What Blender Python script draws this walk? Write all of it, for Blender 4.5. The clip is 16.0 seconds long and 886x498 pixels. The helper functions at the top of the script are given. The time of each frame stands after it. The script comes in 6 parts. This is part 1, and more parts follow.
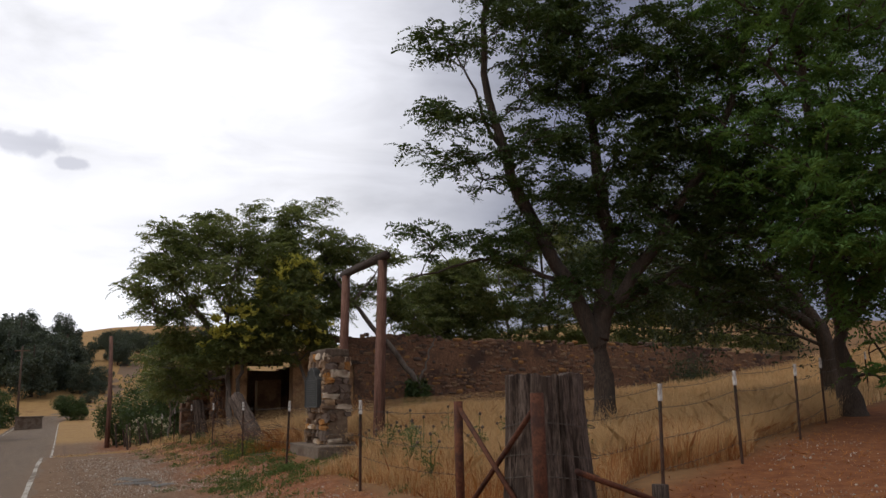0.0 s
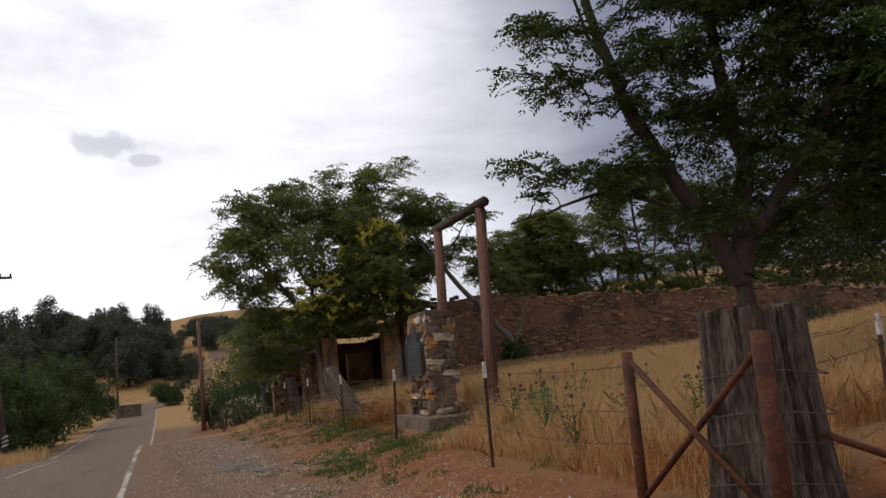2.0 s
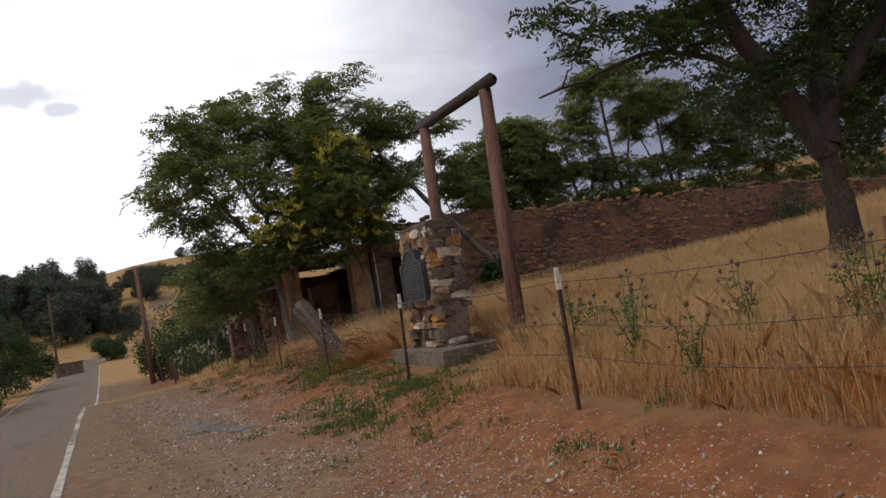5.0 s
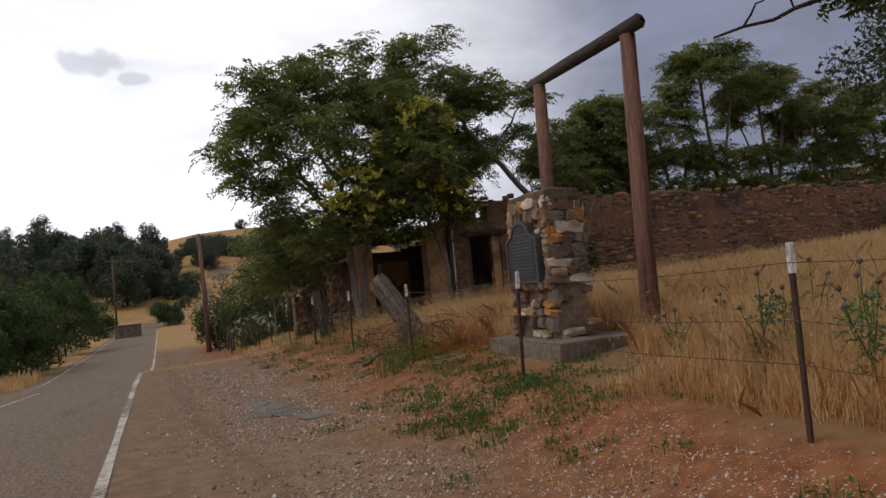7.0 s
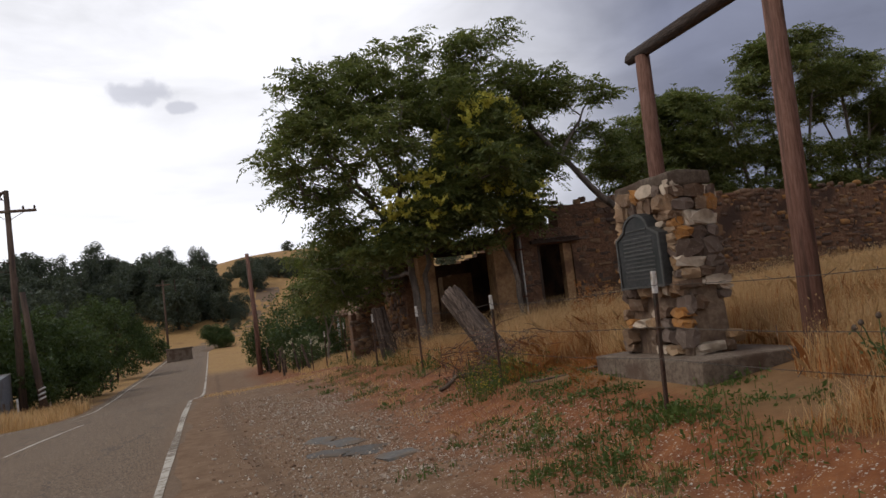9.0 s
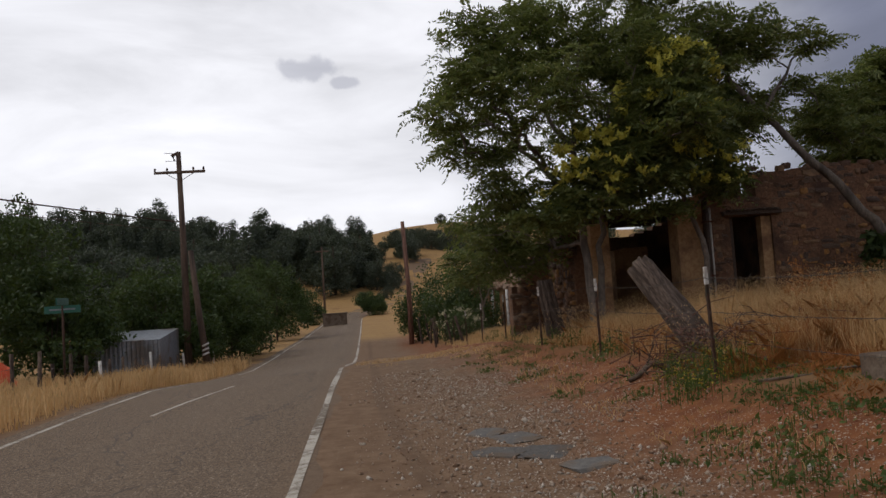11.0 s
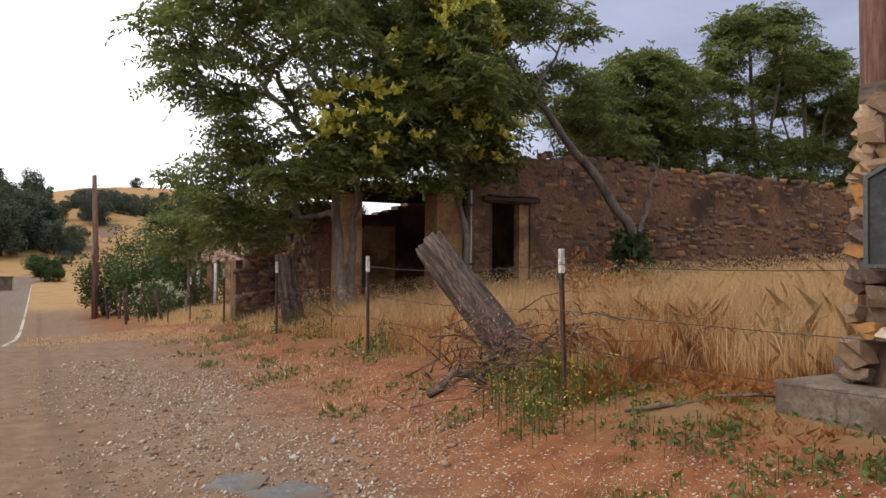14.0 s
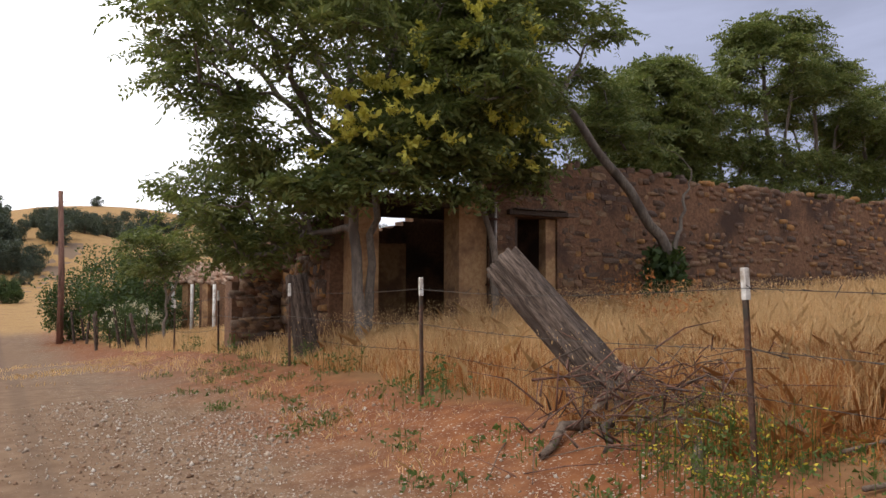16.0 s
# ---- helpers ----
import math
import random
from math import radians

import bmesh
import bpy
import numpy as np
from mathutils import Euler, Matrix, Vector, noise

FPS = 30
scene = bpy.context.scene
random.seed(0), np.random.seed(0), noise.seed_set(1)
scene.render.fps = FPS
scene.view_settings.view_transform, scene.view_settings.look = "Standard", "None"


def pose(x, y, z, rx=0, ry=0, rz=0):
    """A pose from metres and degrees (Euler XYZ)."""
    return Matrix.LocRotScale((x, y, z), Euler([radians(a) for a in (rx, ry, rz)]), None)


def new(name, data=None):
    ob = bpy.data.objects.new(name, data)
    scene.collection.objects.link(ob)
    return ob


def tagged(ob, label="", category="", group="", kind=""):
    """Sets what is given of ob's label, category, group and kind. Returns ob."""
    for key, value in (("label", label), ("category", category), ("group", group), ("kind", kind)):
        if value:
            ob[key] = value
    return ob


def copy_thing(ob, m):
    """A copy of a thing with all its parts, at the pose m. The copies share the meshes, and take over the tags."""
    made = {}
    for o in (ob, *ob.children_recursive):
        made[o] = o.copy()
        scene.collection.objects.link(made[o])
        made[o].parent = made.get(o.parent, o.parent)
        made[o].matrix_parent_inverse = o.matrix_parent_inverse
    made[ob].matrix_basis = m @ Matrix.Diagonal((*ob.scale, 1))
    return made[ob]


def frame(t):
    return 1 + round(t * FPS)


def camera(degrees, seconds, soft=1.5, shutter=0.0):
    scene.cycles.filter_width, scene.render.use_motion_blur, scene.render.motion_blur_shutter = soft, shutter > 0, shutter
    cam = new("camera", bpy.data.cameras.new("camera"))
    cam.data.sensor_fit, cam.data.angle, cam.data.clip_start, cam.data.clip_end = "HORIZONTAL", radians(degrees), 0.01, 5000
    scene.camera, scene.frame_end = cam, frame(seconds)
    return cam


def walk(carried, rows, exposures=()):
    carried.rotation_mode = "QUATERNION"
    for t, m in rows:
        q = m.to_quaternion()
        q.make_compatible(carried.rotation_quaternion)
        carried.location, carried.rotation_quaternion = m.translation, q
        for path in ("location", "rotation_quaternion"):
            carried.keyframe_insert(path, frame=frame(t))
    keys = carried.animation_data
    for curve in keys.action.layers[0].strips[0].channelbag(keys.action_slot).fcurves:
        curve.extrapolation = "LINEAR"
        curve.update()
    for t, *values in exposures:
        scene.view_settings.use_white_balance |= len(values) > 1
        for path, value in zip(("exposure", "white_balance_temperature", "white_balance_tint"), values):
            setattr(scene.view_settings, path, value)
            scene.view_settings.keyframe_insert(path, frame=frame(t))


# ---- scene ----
cam = camera(58.9, 16.0)
METRES, EYE, TILT, LEAN, TURN = 14.0, 1.5, 0.0, 0.0, -25.6
ROWS = [
    (0.0, 0.0, 0.0, 0.0, 0.18, 10.7, 0.95),
    (0.5, -0.006, 0.0231, 0.0011, 1.61, 11.55, 3.16),
    (1.0, -0.0151, 0.0542, -0.0003, -1.39, 10.04, 0.23),
    (1.5, -0.0247, 0.0877, -0.001, -2.1, 7.62, 5.94),
    (2.0, -0.044, 0.109, -0.0023, 5.98, 8.53, 4.8),
    (2.5, -0.0607, 0.1467, -0.0044, 7.46, 7.6, 5.56),
    (3.0, -0.0768, 0.17, -0.0037, 9.2, 5.96, 4.2),
    (3.5, -0.0869, 0.2014, -0.0034, 5.38, 6.0, 6.43),
    (6.0, -0.1518, 0.3381, -0.0047, 1.56, 1.8, 9.01),
    (6.5, -0.1645, 0.3708, -0.0034, 4.91, 2.82, 7.44),
    (7.0, -0.1822, 0.3935, -0.0054, 5.7, 2.59, 5.23),
    (7.5, -0.194, 0.4254, -0.0068, 5.43, 1.84, 5.94),
    (8.0, -0.209, 0.449, -0.0059, 6.23, 2.42, 6.64),
    (10.5, -0.2707, 0.5879, -0.0095, 16.55, 5.7, 5.09),
    (11.0, -0.285, 0.6139, -0.01, 19.88, 3.4, 3.71),
    (11.5, -0.2934, 0.6422, -0.0098, 22.46, 3.47, 0.2),
    (12.0, -0.3093, 0.6741, -0.0122, 20.07, 1.91, -0.71),
    (12.5, -0.3245, 0.7033, -0.0115, 15.71, -0.53, -0.49),
    (13.0, -0.3408, 0.7338, -0.0104, 13.55, -0.11, -0.61),
    (13.5, -0.3545, 0.7591, -0.0119, 2.68, 0.71, -4.21),
    (14.0, -0.3693, 0.7881, -0.0124, -1.78, 1.44, -0.54),
    (14.5, -0.3895, 0.8184, -0.0076, -1.38, 1.29, -0.24),
    (15.0, -0.4059, 0.8457, -0.0064, -1.92, -0.59, -0.12),
    (15.5, -0.4187, 0.8684, -0.0063, -1.77, 1.15, -0.3),
    (16.0, -0.4338, 0.891, -0.01, -4.28, 2.83, -0.26),
]
EXPOSURES = [(0.0, -0.03), (2.0, -0.03), (3.0, -0.12), (3.5, -0.15), (5.8, 0.2), (6.0, 0.2), (6.5, -0.06), (7.0, 0.0), (8.0, 0.05), (10.5, -0.3), (12.6, -0.22), (13.5, 0.42), (14.1, 0.95), (15.0, 1.1), (16.0, 0.92)]  # exposures
walk(cam, [(t, pose(0, 0, EYE, TILT, LEAN, TURN) @ pose(METRES * x, METRES * y, METRES * z, 90 + pitch, roll, yaw)) for t, x, y, z, yaw, pitch, roll in ROWS], EXPOSURES)

# ---------------- light ----------------
SUN_AZ, SUN_EL = radians(-75), radians(52)      # bearing from +y towards +x, behind thin cloud
world = bpy.data.worlds.new("sky")
scene.world = world
world.use_nodes = True
wt = world.node_tree
wt.nodes.clear()


def wn(kind, **kw):
    n = wt.nodes.new(kind)
    for k, v in kw.items():
        if k == "op":
            n.operation = v
        elif k == "ins":
            for i, val in v.items():
                n.inputs[i].default_value = val
    return n


def wlink(a, b):
    wt.links.new(a, b)


def wmath(op, a, b=None, clamp=False):
    n = wt.nodes.new("ShaderNodeMath")
    n.operation, n.use_clamp = op, clamp
    for i, v in enumerate((a, b)):
        if v is None:
            continue
        if isinstance(v, (int, float)):
            n.inputs[i].default_value = v
        else:
            wlink(v, n.inputs[i])
    return n.outputs[0]


def bearing(az_deg, el_deg):
    a, e = radians(az_deg), radians(el_deg)
    return (math.sin(a) * math.cos(e), math.cos(a) * math.cos(e), math.sin(e))


wtc = wn("ShaderNodeTexCoord")
wdir = wtc.outputs["Generated"]
nishita = wn("ShaderNodeTexSky")
nishita.sky_type = "NISHITA"
nishita.sun_disc = False
nishita.sun_elevation, nishita.sun_rotation = SUN_EL, SUN_AZ
sky_dim = wn("ShaderNodeVectorMath", op="SCALE")
sky_dim.inputs["Scale"].default_value = 0.1
wlink(nishita.outputs[0], sky_dim.inputs[0])


def toward(vec):
    d = wn("ShaderNodeVectorMath", op="DOT_PRODUCT")
    wlink(wdir, d.inputs[0])
    d.inputs[1].default_value = vec
    return d.outputs["Value"]


def ramp01(v, lo, hi):
    m = wt.nodes.new("ShaderNodeMapRange")
    m.interpolation_type = "SMOOTHSTEP"
    m.inputs["From Min"].default_value, m.inputs["From Max"].default_value = lo, hi
    wlink(v, m.inputs["Value"])
    return m.outputs[0]


wsq = wn("ShaderNodeVectorMath", op="MULTIPLY")
wsq.inputs[1].default_value = (1.0, 1.0, 1.7)
wlink(wdir, wsq.inputs[0])
cl1 = wn("ShaderNodeTexNoise", ins={"Scale": 2.4, "Detail": 5.0, "Roughness": 0.5})
wlink(wsq.outputs[0], cl1.inputs["Vector"])
wob = wmath("MULTIPLY", wmath("SUBTRACT", cl1.outputs[0], 0.5), 0.28)
glow = ramp01(wmath("ADD", toward(bearing(-8, 17)), wob), 0.70, 1.0)
veil = wt.nodes.new("ShaderNodeMix")
veil.data_type = "RGBA"
wlink(glow, veil.inputs["Factor"])
# slate-coloured storm cloud low to the right, paler overhead and behind
storm = wmath("MULTIPLY", ramp01(wmath("ADD", toward(bearing(62, 8)), wob), 0.18, 0.82), 1.0)
pale = wt.nodes.new("ShaderNodeMix")
pale.data_type = "RGBA"
wlink(storm, pale.inputs["Factor"])
pale.inputs["A"].default_value = (0.68, 0.68, 0.74, 1)
pale.inputs["B"].default_value = (0.235, 0.25, 0.34, 1)
wlink(pale.outputs["Result"], veil.inputs["A"])
veil.inputs["B"].default_value = (1.14, 1.14, 1.20, 1)
# broad soft folds in the overcast
wst = wn("ShaderNodeVectorMath", op="MULTIPLY")
wst.inputs[1].default_value = (1.0, 1.0, 3.2)
wlink(wdir, wst.inputs[0])
cl3 = wn("ShaderNodeTexNoise", ins={"Scale": 3.6, "Detail": 6.0, "Roughness": 0.55, "Distortion": 0.5})
wlink(wst.outputs[0], cl3.inputs["Vector"])
fold = wn("ShaderNodeVectorMath", op="SCALE")
fm = wt.nodes.new("ShaderNodeMapRange")
fm.inputs["From Min"].default_value, fm.inputs["From Max"].default_value = 0.3, 0.7
fm.inputs["To Min"].default_value, fm.inputs["To Max"].default_value = 0.78, 1.16
wlink(cl3.outputs[0], fm.inputs["Value"])
wlink(veil.outputs["Result"], fold.inputs[0])
wlink(fm.outputs[0], fold.inputs["Scale"])
# two small dark scraps of cloud
scrap = None
for az, el, rad_ in ((-3.4, 16.7, 0.034), (-0.6, 15.7, 0.017)):
    off = wn("ShaderNodeVectorMath", op="SUBTRACT")
    off.inputs[1].default_value = bearing(az, el)
    wlink(wdir, off.inputs[0])
    stretch = wn("ShaderNodeVectorMath", op="MULTIPLY")
    stretch.inputs[1].default_value = (1.0, 1.0, 2.6)
    wlink(off.outputs[0], stretch.inputs[0])
    ln = wn("ShaderNodeVectorMath", op="LENGTH")
    wlink(stretch.outputs[0], ln.inputs[0])
    cl2 = wn("ShaderNodeTexNoise", ins={"Scale": 40.0, "Detail": 3.0})
    wlink(wdir, cl2.inputs["Vector"])
    d = wmath("ADD", ln.outputs["Value"], wmath("MULTIPLY", wmath("SUBTRACT", cl2.outputs[0], 0.5), rad_ * 2.2))
    m = wmath("SUBTRACT", 1.0, ramp01(d, rad_ * 0.55, rad_ * 1.25))
    scrap = m if scrap is None else wmath("MAXIMUM", scrap, m)
scr = wt.nodes.new("ShaderNodeMix")
scr.data_type = "RGBA"
wlink(wmath("MULTIPLY", scrap, 0.6), scr.inputs["Factor"])
wlink(fold.outputs[0], scr.inputs["A"])
scr.inputs["B"].default_value = (0.56, 0.57, 0.66, 1)
mixsky = wt.nodes.new("ShaderNodeMix")
mixsky.data_type = "RGBA"
mixsky.inputs["Factor"].default_value = 0.94
wlink(sky_dim.outputs[0], mixsky.inputs["A"])
wlink(scr.outputs["Result"], mixsky.inputs["B"])
bg = wn("ShaderNodeBackground", ins={"Strength": 1.0})
wlink(mixsky.outputs["Result"], bg.inputs["Color"])
wout = wn("ShaderNodeOutputWorld")
wlink(bg.outputs[0], wout.inputs[0])

sun = new("sun", bpy.data.lights.new("sun", "SUN"))
sun.data.energy, sun.data.angle, sun.data.color = 1.0, radians(30), (1.0, 0.93, 0.84)
sv = Vector((math.sin(SUN_AZ) * math.cos(SUN_EL), math.cos(SUN_AZ) * math.cos(SUN_EL), math.sin(SUN_EL)))
sun.rotation_euler = sv.to_track_quat("Z", "Y").to_euler()
sun.location = sv * 60

# ---------------- materials ----------------


class Nodes:
    """Short hand for a node material."""

    def __init__(self, name):
        self.mat = bpy.data.materials.new(name)
        self.mat.use_nodes = True
        self.t = self.mat.node_tree
        self.t.nodes.clear()
        self.out = self.t.nodes.new("ShaderNodeOutputMaterial")

    def n(self, kind, **ins):
        node = self.t.nodes.new(kind)
        for k, v in ins.items():
            self.set(node.inputs[k.replace("_", " ")], v)
        return node

    def set(self, sock, v):
        if isinstance(v, bpy.types.NodeSocket):
            self.t.links.new(v, sock)
        else:
            sock.default_value = v

    def pos(self, world_space):
        if world_space:
            return self.n("ShaderNodeNewGeometry").outputs["Position"]
        return self.n("ShaderNodeTexCoord").outputs["Object"]

    def noise(self, vec, scale, detail=5.0, rough=0.6):
        return self.n("ShaderNodeTexNoise", Vector=vec, Scale=scale, Detail=detail, Roughness=rough).outputs[0]

    def scaled(self, vec, s):
        m = self.n("ShaderNodeMapping", Vector=vec)
        m.inputs["Scale"].default_value = s
        return m.outputs[0]

    def step(self, v, lo, hi, a=0.0, b=1.0):
        m = self.n("ShaderNodeMapRange", Value=v)
        m.interpolation_type = "SMOOTHSTEP"
        m.inputs["From Min"].default_value, m.inputs["From Max"].default_value = lo, hi
        m.inputs["To Min"].default_value, m.inputs["To Max"].default_value = a, b
        return m.outputs[0]

    def mix(self, f, a, b):
        m = self.t.nodes.new("ShaderNodeMix")
        m.data_type = "RGBA"
        for key, v in (("Factor", f), ("A", a), ("B", b)):
            if key != "Factor" and isinstance(v, tuple) and len(v) == 3:
                v = (*v, 1)
            self.set(m.inputs[key], v)
        return m.outputs["Result"]

    def math(self, op, a, b=0.0):
        m = self.t.nodes.new("ShaderNodeMath")
        m.operation = op
        self.set(m.inputs[0], a)
        self.set(m.inputs[1], b)
        return m.outputs[0]

    def finish(self, color, rough=0.85, metal=0.0, height=None, strength=0.4, dist=0.02, spec=0.3):
        p = self.n("ShaderNodeBsdfPrincipled")
        self.set(p.inputs["Base Color"], color)
        self.set(p.inputs["Roughness"], rough)
        self.set(p.inputs["Metallic"], metal)
        p.inputs["Specular IOR Level"].default_value = spec
        if height is not None:
            b = self.n("ShaderNodeBump", Height=height, Strength=strength, Distance=dist)
            self.t.links.new(b.outputs[0], p.inputs["Normal"])
        self.t.links.new(p.outputs[0], self.out.inputs[0])
        return self.mat


def surface(name, a, b, c=None, big=1.0, fine=20.0, rough=0.85, metal=0.0, strength=0.4, dist=0.02, world_space=False, stretch=None, vary=0.25, spec=0.3):
    """Two or three colours mixed by large stains and fine grain."""
    k = Nodes(name)
    v = k.pos(world_space)
    if stretch:
        v = k.scaled(v, stretch)
    n1, n2 = k.noise(v, big, 4.0), k.noise(v, fine, 6.0, 0.7)
    col = k.mix(k.step(n2, 0.32, 0.68), a, b)
    if c:
        col = k.mix(k.step(n1, 0.45, 0.65), col, c)
    rnd = k.n("ShaderNodeObjectInfo").outputs["Random"]
    hsv = k.n("ShaderNodeHueSaturation", Color=col)
    k.set(hsv.inputs["Value"], k.step(k.math("ADD", k.math("MULTIPLY", rnd, 0.6), k.math("MULTIPLY", n1, 0.4)), 0.0, 1.0, 1 - vary, 1 + vary))
    return k.finish(hsv.outputs[0], rough, metal, n2, strength, dist, spec)


def stone_mat(name, cols, per_island=False):
    """Rough field stone whose colour changes from piece to piece."""
    k = Nodes(name)
    v = k.pos(True)
    rnd = k.n("ShaderNodeNewGeometry").outputs["Random Per Island"] if per_island else k.n("ShaderNodeObjectInfo").outputs["Random"]
    ramp = k.n("ShaderNodeValToRGB", Fac=rnd)
    ramp.color_ramp.interpolation = "CONSTANT"
    e = ramp.color_ramp.elements
    while len(e) < len(cols):
        e.new(0.5)
    for i, c in enumerate(cols):
        e[i].position, e[i].color = i / len(cols), (*c, 1)
    n1, n2 = k.noise(v, 5.0), k.noise(v, 38.0, 6.0, 0.7)
    col = k.mix(k.step(n1, 0.35, 0.7), ramp.outputs[0], k.mix(0.6, ramp.outputs[0], (0.10, 0.07, 0.05)))
    col = k.mix(k.step(n2, 0.52, 0.75, 0.0, 0.5), col, (0.42, 0.36, 0.28))
    return k.finish(col, 0.92, 0.0, n2, 0.7, 0.015)


def leaf_mat(name, a, b, through_=0.3, glow_=(0.16, 0.2, 0.03)):
    k = Nodes(name)
    r = k.n("ShaderNodeNewGeometry").outputs["Random Per Island"]
    n1 = k.noise(k.pos(True), 0.9, 3.0)
    col = k.mix(r, a, b)
    col = k.mix(k.step(n1, 0.35, 0.7, 0.0, 0.5), col, tuple(0.55 * c for c in a))
    p = k.n("ShaderNodeBsdfPrincipled", Base_Color=col, Roughness=0.55)
    p.inputs["Specular IOR Level"].default_value = 0.3
    tl = k.n("ShaderNodeBsdfTranslucent", Color=k.mix(0.4, col, glow_))
    m = k.n("ShaderNodeMixShader", Fac=through_)
    k.t.links.new(p.outputs[0], m.inputs[1])
    k.t.links.new(tl.outputs[0], m.inputs[2])
    k.t.links.new(m.outputs[0], k.out.inputs[0])
    return k.mat


def ground_mat():
    """Red dirt and pale gravel by the road, dry straw-coloured litter elsewhere."""
    k = Nodes("dirt_gravel_and_dry_litter")
    v = k.pos(True)
    sep = k.n("ShaderNodeSeparateXYZ", Vector=v)
    x, y = sep.outputs[0], sep.outputs[1]
    n1, n2, n3 = k.noise(v, 0.55, 4.0), k.noise(v, 5.0, 6.0, 0.65), k.noise(v, 45.0, 5.0, 0.75)
    red = k.mix(k.step(n2, 0.3, 0.7), (0.14, 0.048, 0.02), (0.245, 0.098, 0.038))
    tan = k.mix(k.step(n2, 0.3, 0.7), (0.145, 0.085, 0.048), (0.225, 0.145, 0.088))
    # the beaten verge is paler towards the road and redder along the bank
    xr = k.math("ADD", x, k.math("MULTIPLY", k.math("SUBTRACT", n1, 0.5), 2.4))
    verge = k.mix(k.step(xr, 1.2, 2.9), tan, red)
    vor = k.n("ShaderNodeTexVoronoi", Vector=v, Scale=26.0)
    vor2 = k.n("ShaderNodeTexVoronoi", Vector=v, Scale=55.0)
    peb = k.math("MAXIMUM", k.step(vor.outputs["Distance"], 0.16, 0.30, 1.0, 0.0), k.step(vor2.outputs["Distance"], 0.2, 0.36, 0.75, 0.0))
    pick = k.n("ShaderNodeSeparateColor", Color=vor.outputs["Color"]).outputs[0]
    band = k.math("MULTIPLY", k.step(xr, 0.4, 1.3), k.step(xr, 2.9, 3.6, 1.0, 0.0))
    pebs = k.math("MULTIPLY", k.math("MULTIPLY", peb, k.step(pick, 0.35, 0.65, 0.15, 1.0)), k.math("ADD", k.math("MULTIPLY", band, 0.8), 0.12))
    verge = k.mix(pebs, verge, k.mix(pick, (0.26, 0.20, 0.15), (0.52, 0.45, 0.37)))
    # curved wheel tracks pressed into the dust
    wx = k.math("SUBTRACT", x, k.math("MULTIPLY", k.math("POWER", k.math("MAXIMUM", k.math("SUBTRACT", 22.0, y), 0.0), 2.0), 0.006))
    tr = k.math("ABSOLUTE", k.math("SUBTRACT", k.math("MODULO", k.math("ADD", wx, 20.0), 0.9), 0.45))
    track = k.math("MULTIPLY", k.step(tr, 0.05, 0.13, 1.0, 0.0), k.math("MULTIPLY", k.step(x, -0.3, 0.1), k.step(x, 0.7, 1.3, 1.0, 0.0)))
    verge = k.mix(k.math("MULTIPLY", track, 0.28), verge, (0.09, 0.06, 0.04))
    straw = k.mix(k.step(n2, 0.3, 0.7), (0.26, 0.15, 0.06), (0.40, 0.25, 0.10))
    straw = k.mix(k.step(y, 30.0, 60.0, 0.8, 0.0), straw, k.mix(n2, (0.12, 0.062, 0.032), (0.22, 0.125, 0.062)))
    straw = k.mix(k.step(n1, 0.5, 0.7, 0.0, 0.5), straw, (0.17, 0.09, 0.04))
    infield = k.math("MULTIPLY", k.step(xr, 3.1, 4.0), k.step(k.math("ADD", k.math("SUBTRACT", y, k.math("MULTIPLY", x, 0.48)), n1), 3.9, 4.8))
    left = k.step(xr, -5.6, -5.0, 1.0, 0.0)
    far = k.step(y, 55.0, 66.0)
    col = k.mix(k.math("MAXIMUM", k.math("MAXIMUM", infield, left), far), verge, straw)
    h = k.math("ADD", k.math("MULTIPLY", n2, 0.6), k.math("ADD", k.math("MULTIPLY", n3, 0.35), k.math("MULTIPLY", pebs, 0.9)))
    return k.finish(col, 0.95, 0.0, h, 0.45, 0.025, 0.15)


